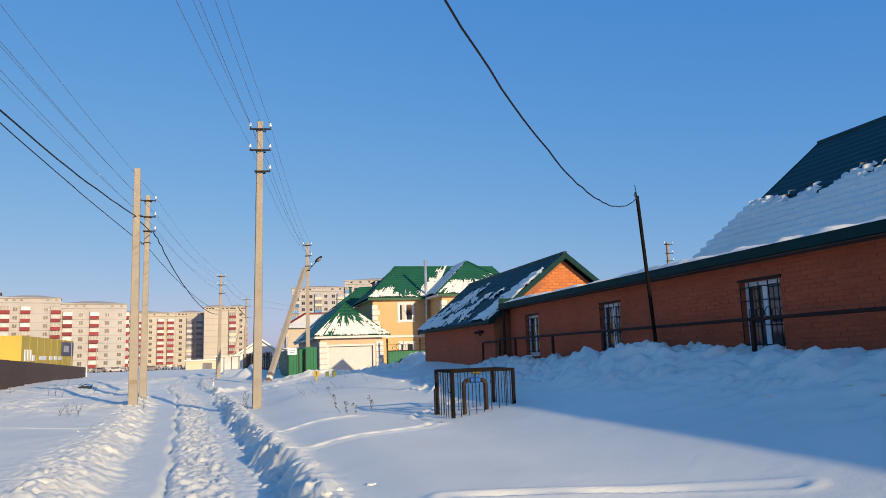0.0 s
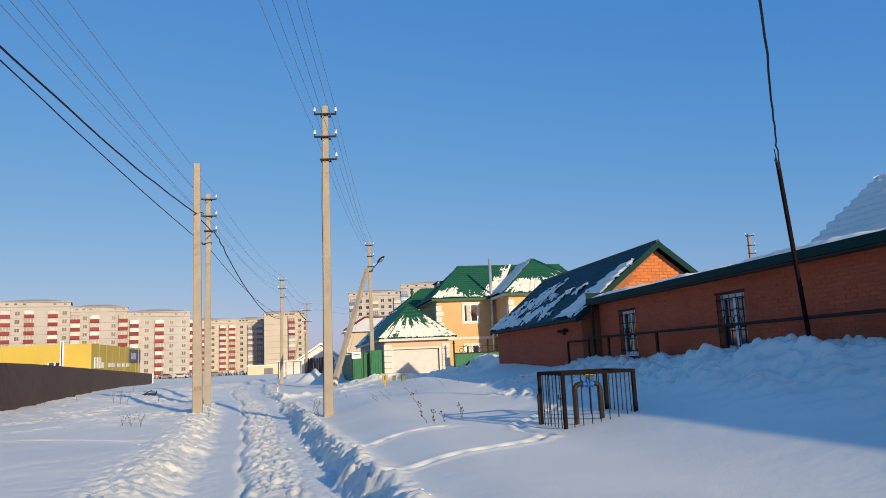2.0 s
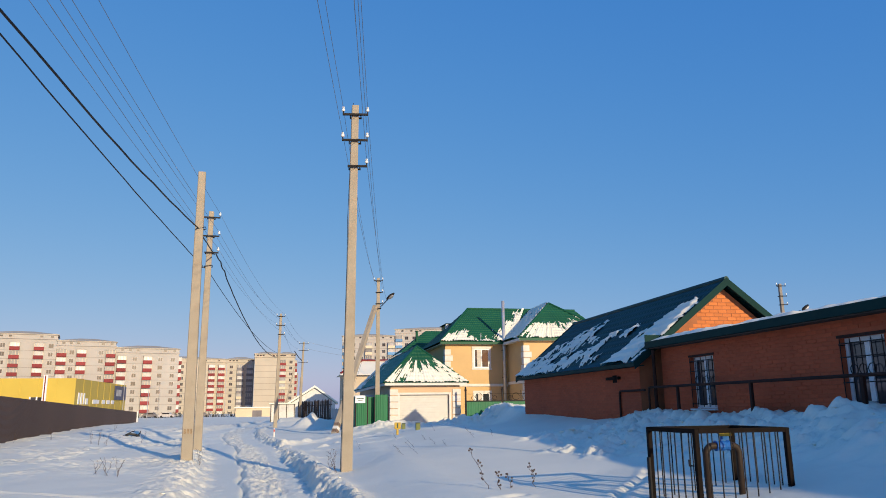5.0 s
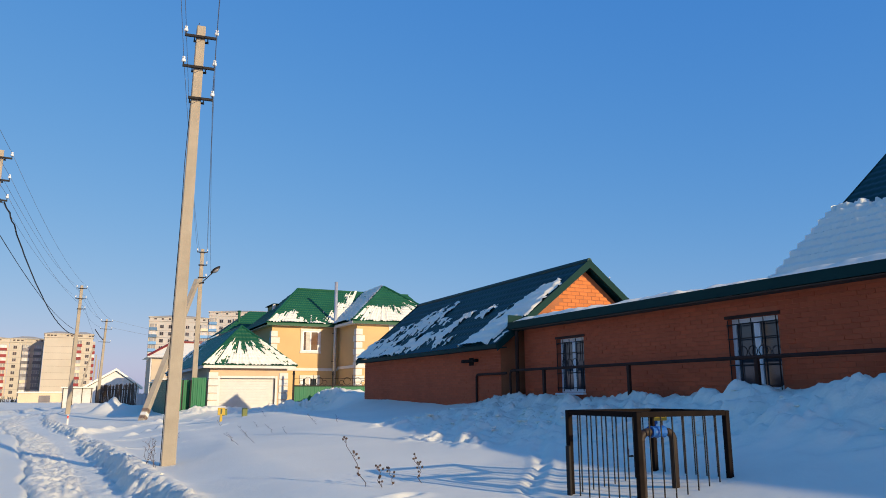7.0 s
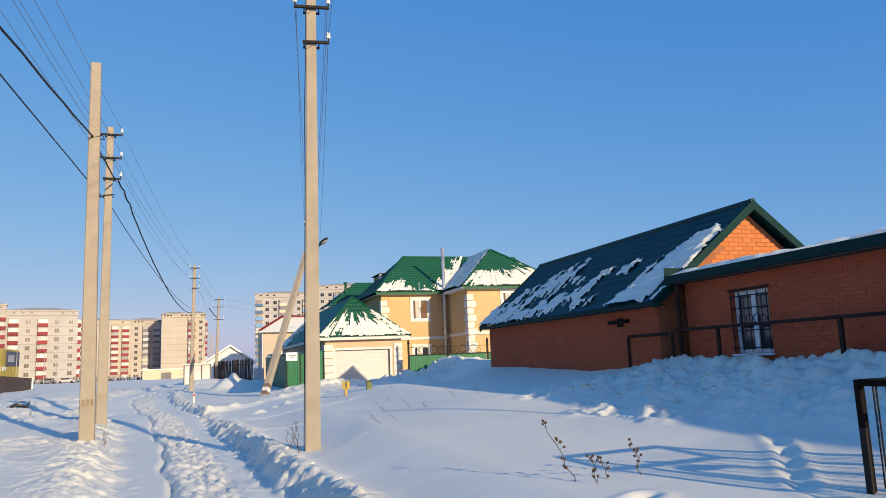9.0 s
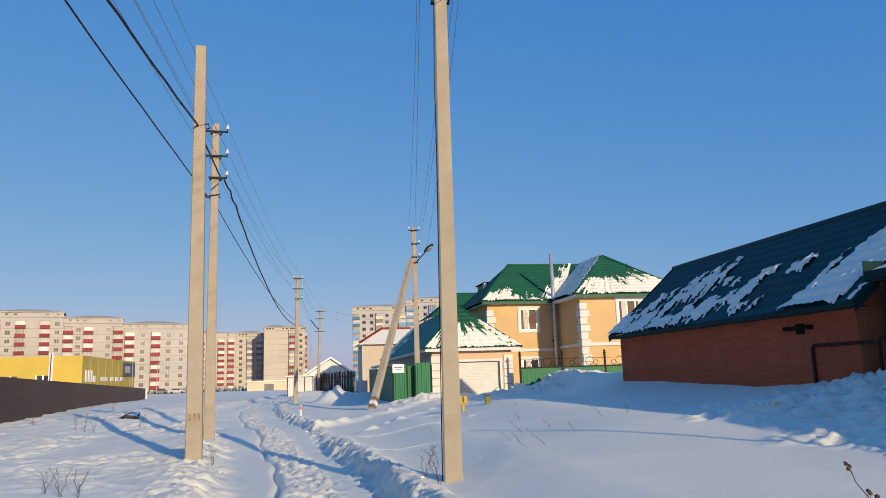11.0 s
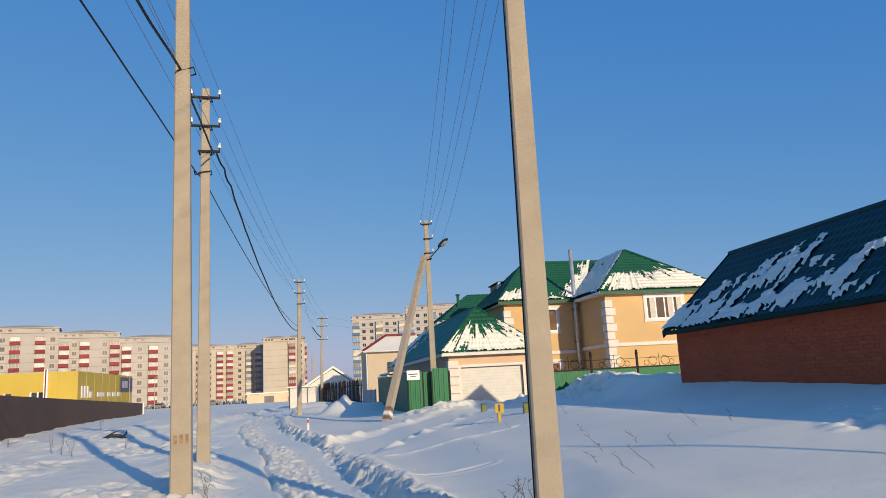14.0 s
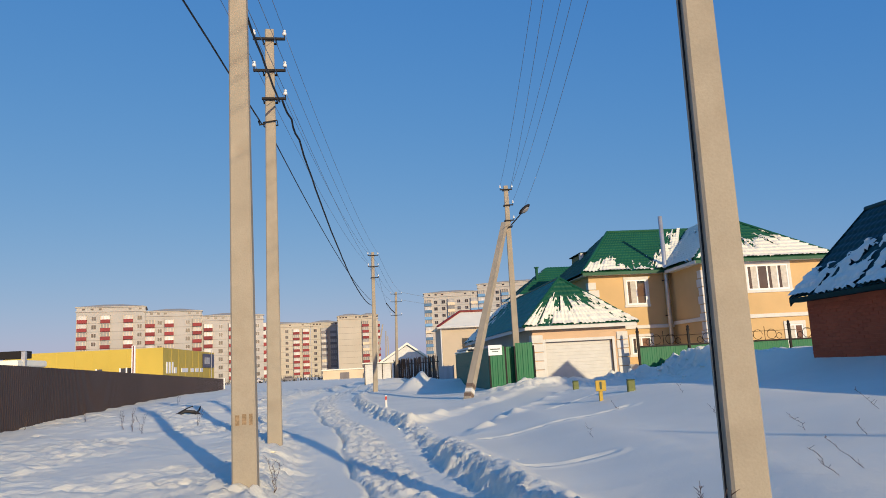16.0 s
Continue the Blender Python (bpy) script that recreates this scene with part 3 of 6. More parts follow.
# ---- brickwork ----
def brick_wall(parent, origin, along, normal, width, height, L, Hh, gap, material, holes=(), top=None, single=None):
    """Courses of bricks, each with its own edges, proud of the wall. along, normal: unit axes. holes: (u0, u1, v0, v1).
    top(u): upper limit. Bricks inside single=(u0, u1) become objects, at most 300; the rest is joined."""
    o, u_ax, n_ax, v_ax = Vector(origin), Vector(along), Vector(normal), Vector((0, 0, 1))
    T = 0.006
    rng = random.Random(3)
    V, F, count, me_shared = [], [], 0, None
    rows = int(height / (Hh + gap))
    for r in range(rows):
        v0 = r * (Hh + gap)
        u = -(L + gap) / 2 * (r % 2)
        while u < width:
            a, b = max(u, 0), min(u + L, width)
            u += L + gap
            if b - a < 0.04:
                continue
            cut = [(h[0], h[1]) for h in holes if v0 + Hh > h[2] and v0 < h[3]]
            spans = [(a, b)]
            for c0, c1 in cut:
                spans = [q for s0, s1 in spans for q in ((s0, min(s1, c0)), (max(s0, c1), s1)) if q[1] - q[0] > 0.03]
            for s0, s1 in spans:
                v1 = v0 + Hh
                if top is not None and v1 > min(top(s0), top(s1)):
                    continue
                t = T + rng.uniform(-0.004, 0.004)
                whole = abs(s1 - s0 - L) < 1e-6
                if whole and single and single[0] <= s0 and s1 <= single[1] and count < 300:
                    if me_shared is None:
                        me_shared = bpy.data.meshes.new("brick")
                        pts = [u_ax * x + v_ax * z + n_ax * y for x, y, z in ((0, 0, 0), (L, 0, 0), (L, 0, Hh), (0, 0, Hh), (0.004, T, 0.004), (L - 0.004, T, 0.004), (L - 0.004, T, Hh - 0.004), (0.004, T, Hh - 0.004))]
                        me_shared.from_pydata([tuple(p) for p in pts], [], [(4, 5, 6, 7), (0, 1, 5, 4), (1, 2, 6, 5), (2, 3, 7, 6), (3, 0, 4, 7)])
                        me_shared.materials.append(material)
                    ob = new("brick", me_shared)
                    ob.parent = parent
                    ob.location = o + u_ax * s0 + v_ax * v0 + n_ax * rng.uniform(-0.004, 0.004)
                    count += 1
                    continue
                k = len(V)
                for x, y, z in ((s0, 0, v0), (s1, 0, v0), (s1, 0, v1), (s0, 0, v1), (s0 + 0.004, t, v0 + 0.004), (s1 - 0.004, t, v0 + 0.004), (s1 - 0.004, t, v1 - 0.004), (s0 + 0.004, t, v1 - 0.004)):
                    V.append(o + u_ax * x + v_ax * z + n_ax * y)
                F += [[i + k for i in q] for q in ((4, 5, 6, 7), (0, 1, 5, 4), (1, 2, 6, 5), (2, 3, 7, 6), (3, 0, 4, 7))]
    ob = raw("brickwork", V, F, material, parent)
    ob["kind"] = "stuff"
    return ob


# ---- roofs ----
def tile_sheet(name, p0, p1, q0, q1, material, parent, wave=0.19, row=0.35, amp=0.022):
    """Pressed tile sheet between the eave p0-p1 and the ridge q0-q1: waves across, steps up the slope."""
    p0, p1, q0, q1 = (Vector(p) for p in (p0, p1, q0, q1))
    length, slope = max((p1 - p0).length, (q1 - q0).length), max(((q0 - p0).length, (q1 - p1).length, ((q0 + q1) / 2 - (p0 + p1) / 2).length))
    nu = min(int(length / wave * 4) + 2, 420)
    rows = max(1, round(((q0 + q1) / 2 - (p0 + p1) / 2).length / row))
    nrm = (p1 - p0).cross(((q0 + q1) / 2 - p0)).normalized()
    if nrm.z < 0:
        nrm = -nrm
    V, F = [], []
    vs = []
    for r in range(rows):
        vs += [(r / rows, 1.0), ((r + 0.55) / rows, 0.45), ((r + 0.97) / rows, 0.0)]
    vs.append((1.0, 0.4))
    for v, up in vs:
        a, b = p0.lerp(q0, v), p1.lerp(q1, v)
        for i in range(nu):
            d = i / (nu - 1)
            s = (p0.lerp(p1, d) - p0).length if (b - a).length > 0.5 * length else (a.lerp(b, d) - p0).dot((p1 - p0).normalized())
            V.append(a.lerp(b, d) + nrm * (amp * (0.5 + 0.5 * math.cos(2 * math.pi * s / wave)) + amp * 1.1 * up))
    for j in range(len(vs) - 1):
        for i in range(nu - 1):
            k = j * nu + i
            F.append((k, k + 1, k + nu + 1, k + nu))
    return raw(name, V, F, material, parent, smooth=True)


def roof_snow(name, p0, p1, q0, q1, cover, parent, cell=0.07, thick=0.05, label="thin patchy snow", seed=0.0, lift=0.03, tiles=1.0):
    """Snow lying in patches on a slope; cover(u, v): how much, u in metres along the eave, v in metres up the slope."""
    p0, p1, q0, q1 = (Vector(p) for p in (p0, p1, q0, q1))
    L = (p1 - p0).length
    S = ((q0 + q1) / 2 - (p0 + p1) / 2).length
    nu, nv = int(L / cell) + 1, int(S / cell) + 1
    nrm = (p1 - p0).cross(((q0 + q1) / 2 - p0)).normalized()
    if nrm.z < 0:
        nrm = -nrm
    uu, vv = np.meshgrid(np.linspace(0, L, nu), np.linspace(0, S, nv))
    m = cover(uu, vv)
    col = np.floor(uu / 0.19)
    m = m + 0.34 * (vnoise(col * 3.7 + seed, vv * 0.7 + seed) - 0.5) * tiles + 0.16 * (1 - tiles) * (vnoise(uu * 2 + seed, vv * 0.9) - 0.5) + 0.10 * (vnoise(uu * 7 + seed, vv * 5 + seed) - 0.5)
    # the snow lies in the hollows between the waves, and thins on the crests
    m = m - tiles * 0.08 * (0.5 + 0.5 * np.cos(2 * np.pi * uu / 0.19)) - tiles * 0.035 * (np.mod(vv, 0.35) > 0.28)
    h = np.clip(m * 6, -0.4, 1.0)
    relief = tiles * 0.75 * (1 - np.mod(vv, 0.35) / 0.35) + tiles * 0.12 * np.cos(2 * np.pi * uu / 0.19 + np.pi)
    if not tiles:
        h = h * sstep(0.0, 0.22, vv)
    keep = m > -0.02
    quad = keep[:-1, :-1] & keep[1:, :-1] & keep[:-1, 1:] & keep[1:, 1:]
    index, V, F = -np.ones((nv, nu), int), [], []
    for j, i in zip(*np.nonzero(quad)):
        q = []
        for jj, ii in ((j, i), (j, i + 1), (j + 1, i + 1), (j + 1, i)):
            if index[jj, ii] < 0:
                index[jj, ii] = len(V)
                du, dv = uu[jj, ii] / L, vv[jj, ii] / S
                V.append(p0.lerp(q0, dv).lerp(p1.lerp(q1, dv), du) + nrm * (lift + thick * h[jj, ii] * (0.55 + 0.35 * float(vnoise(uu[jj, ii] * 5, vv[jj, ii] * 5)) + relief[jj, ii])))
            q.append(index[jj, ii])
        F.append(q)
    if not F:
        return None
    ob = raw(name, V, F, M["snow"], parent, label, smooth=True)
    return tagged(ob, kind="stuff")


# ---- the long brick annex ----
AX, AEAVE, AY0, AY1 = 7.62, 2.92, -8.0, 22.55
annex = thing("brick_annex", "long low red-brick annex with green fascia, banked with snow", "building")
WINDOWS = [(20.2, 21.18), (15.3, 16.28), (10.05, 11.03)]
WZ0, WZ1 = 1.24, 2.42


def wall_with_holes(name, axis_pos, thick, y0, y1, z0, z1, holes, material, parent):
    """A wall along y with openings through it."""
    bm = bmesh.new()
    ys = sorted({y0, y1, *[h for q in holes for h in q[:2]]})
    for a, b in zip(ys, ys[1:]):
        inside = [q for q in holes if q[0] <= a + 1e-6 and b <= q[1] + 1e-6]
        if inside:
            add_box(bm, axis_pos, axis_pos + thick, a, b, z0, inside[0][2])
            add_box(bm, axis_pos, axis_pos + thick, a, b, inside[0][3], z1)
        else:
            add_box(bm, axis_pos, axis_pos + thick, a, b, z0, z1)
    return part(name, bm, material, parent)


wall_with_holes("wall", AX, 0.38, AY0, AY1, -0.4, 2.76, [(a, b, WZ0, WZ1) for a, b in WINDOWS], M["brick_core"], annex)
part("end_wall", box(AX + 0.38, 11.6, AY1 - 0.38, AY1, -0.4, 3.1), M["brick_core"], annex)
part("end_wall", box(AX + 0.38, 11.6, AY0, AY0 + 0.38, -0.4, 3.1), M["brick_core"], annex)
part("inner_floor", box(AX + 0.38, 11.6, AY0 + 0.38, AY1 - 0.38, 0.2, 0.3), M["old_wood"], annex)
bm = bmesh.new()     # shallow single-pitch roof, rising away from the lane
vs = [(7.34, AY0 - 0.2, AEAVE), (7.34, AY1 + 0.28, AEAVE), (11.7, AY1 + 0.28, AEAVE + 0.42), (11.7, AY0 - 0.2, AEAVE + 0.42)]
lo = [bm.verts.new((x, y, z - 0.14)) for x, y, z in vs]; hi = [bm.verts.new(v) for v in vs]
bm.faces.new(hi); bm.faces.new(lo[::-1])
for i in range(4):
    bm.faces.new((lo[i], lo[(i + 1) % 4], hi[(i + 1) % 4], hi[i]))
part("roof", bm, M["fascia"], annex, "dark green sheet roof")
part("fascia", box(7.325, 7.34, AY0 - 0.2, AY1 + 0.29, AEAVE - 0.155, AEAVE + 0.012), M["fascia"], annex)
part("end_fascia", box(7.34, 11.7, AY1 + 0.28, AY1 + 0.295, AEAVE - 0.17, AEAVE + 0.2), M["fascia"], annex)
part("soffit", box(7.345, AX, AY0, AY1 + 0.25, 2.735, 2.755), M["old_wood"], annex)
roof_snow("roof_snow", (7.335, AY0, AEAVE), (7.335, AY1 + 0.2, AEAVE), (11.6, AY0, AEAVE + 0.42), (11.6, AY1 + 0.2, AEAVE + 0.42),
          lambda u, v: 0.42 * fbm(u * 0.8, v * 0.9 + 4, 3) - 0.10 + 0.12 * sstep(0.1, 0.8, v), annex, cell=0.08, thick=0.12, label="wind-packed snow on the roof edge", seed=3.0, lift=0.014, tiles=0.0)


def annex_window(y0, y1, label):
    w = thing("barred_window", label, "window", "annex windows", "structure", at=(AX, y0, WZ0))
    W, Hh = y1 - y0, WZ1 - WZ0
    x = 0.10
    bm = bmesh.new()
    for a, b, c, d in ((0, W, 0, 0.07), (0, W, Hh - 0.07, Hh), (0, 0.07, 0.07, Hh - 0.07), (W - 0.07, W, 0.07, Hh - 0.07), (W / 2 - 0.055, W / 2 + 0.055, 0.07, Hh - 0.07)):
        add_box(bm, x, x + 0.07, a, b, c, d)
    part("frame", bm, M["white_plastic"], w, "white plastic frame")
    for a, b in ((0.07, W / 2 - 0.055), (W / 2 + 0.055, W - 0.07)):
        part("pane", box(x + 0.025, x + 0.04, a, b, 0.07, Hh - 0.07), M["glass"], w, "dark glass pane")
    part("curtain", box(x + 0.16, x + 0.17, 0.03, W * 0.42, 0.05, Hh - 0.05), M["curtain"], w)
    part("sill", box(-0.08, x, -0.03, W + 0.03, -0.045, -0.005, bevel=0.006), M["white_plastic"], w)
    part("lintel", box(-0.02, -0.005, -0.05, W + 0.05, Hh + 0.0, Hh + 0.05), M["pipe_brown"], w)
    bm = bmesh.new()     # welded grille with loops
    gx0 = -0.03
    for k in range(5):
        yy = 0.02 + (W - 0.04) * k / 4
        add_box(bm, gx0, gx0 + 0.012, yy - 0.006, yy + 0.006, 0.03, Hh - 0.02)
    for zz in (0.10, Hh * 0.36, Hh * 0.72, Hh - 0.1):
        add_box(bm, gx0 - 0.004, gx0 + 0.01, 0.0, W, zz - 0.009, zz + 0.009)
    for cy in (W * 0.3, W * 0.5, W * 0.7):
        add_tube(bm, arc((gx0, cy, Hh * 0.54), (0, 1, 0), (0, 0, 1), 0.085, 0, 360, 14), 0.008, 5, cap=False)
    for yy in (0.0, W):
        for zz in (0.12, Hh - 0.12):
            add_box(bm, gx0, 0.10, yy - 0.006, yy + 0.006, zz - 0.006, zz + 0.006)
    part("grille", bm, M["dark_steel"], w, "black welded grille")
    return w


for a, b in WINDOWS:
    annex_window(a, b, "white-framed window behind a black welded grille")

# gas pipe on posts before the annex wall
pipe = thing("gas_pipe", "brown-painted gas pipe on short posts before the brick wall", "gas pipe")
PX, PZ = 7.22, 1.76
part("long_pipe", tube([(PX, AY0, PZ), (PX, 22.5, PZ), *arc((PX, 22.5, PZ - 0.08), (0, 0, 1), (0, 1, 0), 0.08, 0, 90, 4), (PX, 22.58, 0.7)], 0.030, 8), M["pipe_brown"], pipe)
part("riser_loop", tube([(PX - 0.06, 22.66, 1.70), (PX - 0.06, 24.08, 1.70), *arc((PX - 0.06, 24.08, 1.62), (0, 0, 1), (0, 1, 0), 0.08, 0, 90, 4), (PX - 0.06, 24.16, 0.6)], 0.030, 8), M["pipe_brown"], pipe)
for yy in (21.15, 18.33, 15.42, 10.3, 6.5):
    part("post", box(PX - 0.03, PX + 0.03, yy - 0.035, yy + 0.035, 0.5, PZ - 0.02, bevel=0.006), M["pipe_brown"], pipe)
part("downpipe", tube([(7.36, 22.48, 2.7), (7.36, 22.48, 0.6)], 0.045, 8), M["pipe_brown"], annex, "brown downpipe")

# ---- barn with the orange gable ----
barn = thing("brick_barn", "brick outbuilding with a teal tiled roof and orange gable", "building")
BX0, BX1, BRX, BRZ, BY0, BY1, BEZ = 7.20, 12.3, 9.78, 4.62, 22.98, 32.7, 2.38
part("wall", box(BX0, BX0 + 0.38, BY0 + 0.02, BY1, -0.4, 2.42), M["brick_core"], barn)
part("wall", box(BX1 - 0.38, BX1, BY0 + 0.02, BY1, -0.4, 2.42), M["brick_core"], barn)
for y0, y1, m in ((BY0, BY0 + 0.3, M["orange_core"]), (BY1 - 0.3, BY1, M["brick_core"])):
    bm = bmesh.new()
    prof = [(BX0 + 0.01, -0.4), (BX1 - 0.01, -0.4), (BX1 - 0.01, 2.42), (BRX, BRZ - 0.16), (BX0 + 0.01, 2.42)]
    A = [bm.verts.new((x, y0, z)) for x, z in prof]; B = [bm.verts.new((x, y1, z)) for x, z in prof]
    bm.faces.new(A); bm.faces.new(B[::-1])
    for i in range(5):
        bm.faces.new((A[i], A[(i + 1) % 5], B[(i + 1) % 5], B[i]))
    part("gable_wall", bm, m, barn)
RY0, RY1, RR1 = BY0 - 0.30, BY1 + 0.22, BY1 + 1.05     # the far verge rakes outward to the ridge
EL, ER, RG = (6.93, BEZ), (12.62, BEZ), (BRX, BRZ)
tile_sheet("roof_slope", (EL[0], RY0, EL[1]), (EL[0], RY1, EL[1]), (RG[0], RY0, RG[1]), (RG[0], RR1, RG[1]), M["teal_roof"], barn) 
tile_sheet("roof_slope", (ER[0], RY0, ER[1]), (ER[0], RY1, ER[1]), (RG[0], RY0, RG[1]), (RG[0], RR1, RG[1]), M["teal_roof"], barn) 
part("ridge_cap", tube([(BRX, RY0 - 0.01, BRZ + 0.03), (BRX, RR1 + 0.01, BRZ + 0.03)], 0.07, 8), M["teal_roof"], barn)
for (ex, ez) in (EL, ER):
    for yy in (RY0, RY1):
        bm = bmesh.new()
        d = Vector((RG[0] - ex, 0, RG[1] - ez))
        pts = [(ex, ez + 0.05), (RG[0], RG[1] + 0.06), (RG[0], RG[1] - 0.16), (ex, ez - 0.15)]
        rake = RR1 - RY1 if yy == RY1 else 0.0
        ys = [yy + rake * (x == RG[0]) for x, z in pts]
        A = [bm.verts.new((x, q - 0.02, z)) for (x, z), q in zip(pts, ys)]; B = [bm.verts.new((x, q + 0.02, z)) for (x, z), q in zip(pts, ys)]
        bm.faces.new(A); bm.faces.new(B[::-1])
        for i in range(4):
            bm.faces.new((A[i], A[(i + 1) % 4], B[(i + 1) % 4], B[i]))
        part("bargeboard", bm, M["fascia"], barn, "dark green bargeboard")
part("eave_fascia", box(EL[0] - 0.02, EL[0], RY0, RY1, EL[1] - 0.075, EL[1] + 0.02), M["fascia"], barn)
part("eave_soffit", box(EL[0], BX0, RY0, RY1, EL[1] - 0.07, EL[1] - 0.05), M["fascia"], barn)


def barn_cover(u, v):
    """u: metres along the eave from the near gable, v: metres up the slope (3.6 to the ridge)."""
    L = RY1 - RY0
    near = 0.62 - 0.52 * np.abs(u - (1.18 - 0.28 * v)) / (1.05 - 0.18 * v) - 0.6 * sstep(2.5, 3.1, v)
    far = 0.40 - 0.30 * (L - u) - 0.22 * v + 0.25 * (1 - sstep(0.6, 1.3, v))
    streaks = [((9.0, 0.15), (6.5, 2.1), 0.60), ((7.4, 0.2), (4.2, 1.05), 0.42), ((9.4, 0.9), (8.2, 1.9), 0.35), ((5.6, 1.75), (5.5, 1.95), 0.16), ((5.1, 1.5), (5.0, 1.7), 0.16), ((4.0, 1.5), (3.8, 1.9), 0.18),
               ((3.2, 0.35), (3.05, 0.7), 0.18), ((2.9, 1.6), (2.8, 1.9), 0.18), ((6.2, 2.0), (6.0, 2.3), 0.16), ((3.7, 0.4), (3.6, 0.55), 0.15)]
    band = np.full(np.shape(u), -0.5)
    for a, b, w in streaks:
        band = np.maximum(band, 0.28 * (1 - seg_dist(u, v, [a, b]) / (1.3 * w)))
    tex = fbm(u * 4.2, v * 1.3 + 3, 3) - 0.5
    return np.maximum.reduce([near, far * 0.7, band]) - 0.04 + 0.55 * tex


roof_snow("roof_snow", (EL[0], RY0, EL[1] + 0.01), (EL[0], RY1, EL[1] + 0.01), (RG[0], RY0, RG[1] + 0.01), (RG[0], RR1, RG[1] + 0.01), barn_cover, barn, cell=0.05, thick=0.06, label="patchy snow clinging to the tiles", seed=1.0)
stub = thing("wall_bracket", "short brown steel bracket on the brick wall", "bracket")
part("bar", box(BX0 - 0.10, BX0 - 0.005, 24.1, 24.9, 2.02, 2.10, bevel=0.008), M["brown_paint"], stub)
part("plate", box(BX0 - 0.02, BX0 - 0.004, 24.35, 24.6, 1.94, 2.14), M["brown_paint"], stub)
for i in range(2):
    part("bolt", tube([(BX0 - 0.14, 24.25 + 0.5 * i, 2.06), (BX0 - 0.02, 24.25 + 0.5 * i, 2.06)], 0.012, 6), M["dark_steel"], stub)

# ---- big house behind the annex: steep teal roof half under snow ----
big = thing("steep_roofed_house", "brick house with a steep teal tiled roof half under snow", "house")
HX, HZ, HY1, HY0, HEX, HEZ = 17.3, 7.75, 18.95, -9.0, 11.2, 2.95
part("wall", box(11.75, 22.9, HY0 + 0.5, HY1 - 0.4, -0.4, 3.1), M["brick_core"], big)
bm = bmesh.new()
A = [bm.verts.new((x, HY1 - 0.45, z)) for x, z in ((11.75, 3.0), (22.9, 3.0), (HX, HZ - 0.2))]
B = [bm.verts.new((x, HY1 - 0.75, z)) for x, z in ((11.75, 3.0), (22.9, 3.0), (HX, HZ - 0.2))]
bm.faces.new(A); bm.faces.new(B[::-1])
for i in range(3):
    bm.faces.new((A[i], A[(i + 1) % 3], B[(i + 1) % 3], B[i]))
part("gable_wall", bm, M["brick_core"], big)
tile_sheet("roof_slope", (HEX, HY0, HEZ), (HEX, HY1, HEZ), (HX, HY0, HZ), (HX, HY1, HZ), M["teal_roof"], big)
tile_sheet("roof_slope", (23.4, HY0, HEZ), (23.4, HY1, HEZ), (HX, HY0, HZ), (HX, HY1, HZ), M["teal_roof"], big)
part("ridge_cap", tube([(HX, HY0, HZ + 0.03), (HX, HY1 + 0.01, HZ + 0.03)], 0.08, 8), M["teal_roof"], big)
for ex in (HEX, 23.4):
    bm = bmesh.new()
    pts = [(ex, HEZ + 0.05), (HX, HZ + 0.06), (HX, HZ - 0.16), (ex, HEZ - 0.15)]
    A = [bm.verts.new((x, HY1 - 0.01, z)) for x, z in pts]; B = [bm.verts.new((x, HY1 + 0.02, z)) for x, z in pts]
    bm.faces.new(A); bm.faces.new(B[::-1])
    for i in range(4):
        bm.faces.new((A[i], A[(i + 1) % 4], B[(i + 1) % 4], B[i]))
    part("bargeboard", bm, M["fascia"], big)


def big_cover(u, v):
    line = 4.55 + 0.5 * (fbm(u * 0.8, u * 0 + 2, 3) - 0.5) + 0.35 * sstep(26.6, 27.9, u)
    edge = 0.5 * sstep(27.2, 27.8, u) * (fbm(u * 2, v * 1.2, 2) - 0.35)
    return (line - v) * 0.30 + 0.35 * (fbm(u * 3.2, v * 0.8 + 6, 3) - 0.5) * sstep(2.9, 4.6, v) + edge * 0.4


roof_snow("roof_snow", (HEX, HY0 + 14, HEZ + 0.01), (HEX, HY1, HEZ + 0.01), (HX, HY0 + 14, HZ + 0.01), (HX, HY1, HZ + 0.01), lambda u, v: big_cover(u + 14, v), big, cell=0.075, thick=0.13, label="deep snow on the lower slope", seed=5.0)
shed = thing("flat_roofed_shed", "small dark flat-roofed shed beyond the annex roof", "shed")
part("body", box(14.2, 17.0, 27.6, 30.4, 0, 3.75), M["brick_core"], shed)
part("roof", box(14.0, 17.2, 27.4, 30.6, 3.75, 3.92, bevel=0.02), M["dark_steel"], shed)

# ---- power poles ----
def pole_shaft(h, w0, w1, d0, d1, lean=(0, 0)):
    """Tapered concrete post with chamfered corners; the foot goes into the snow."""
    bm = bmesh.new()
    rings = []
    for k, z in enumerate((-0.8, 0.0, h * 0.5, h)):
        t = max(0, z / h)
        w, d, c = (w0 + (w1 - w0) * t) / 2, (d0 + (d1 - d0) * t) / 2, 0.018
        ox, oy = lean[0] * t, lean[1] * t
        pts = [(-w + c, -d), (w - c, -d), (w, -d + c), (w * 0.94, d - c), (w * 0.94 - c, d), (-w * 0.94 + c, d), (-w * 0.94, d - c), (-w, -d + c)]
        rings.append([bm.verts.new((ox + x, oy + y, z)) for x, y in pts])
    for a, b in zip(rings, rings[1:]):
        for k in range(8):
            bm.faces.new((a[k], a[(k + 1) % 8], b[(k + 1) % 8], b[k]))
    bm.faces.new(rings[-1]); bm.faces.new(rings[0][::-1])
    return bm


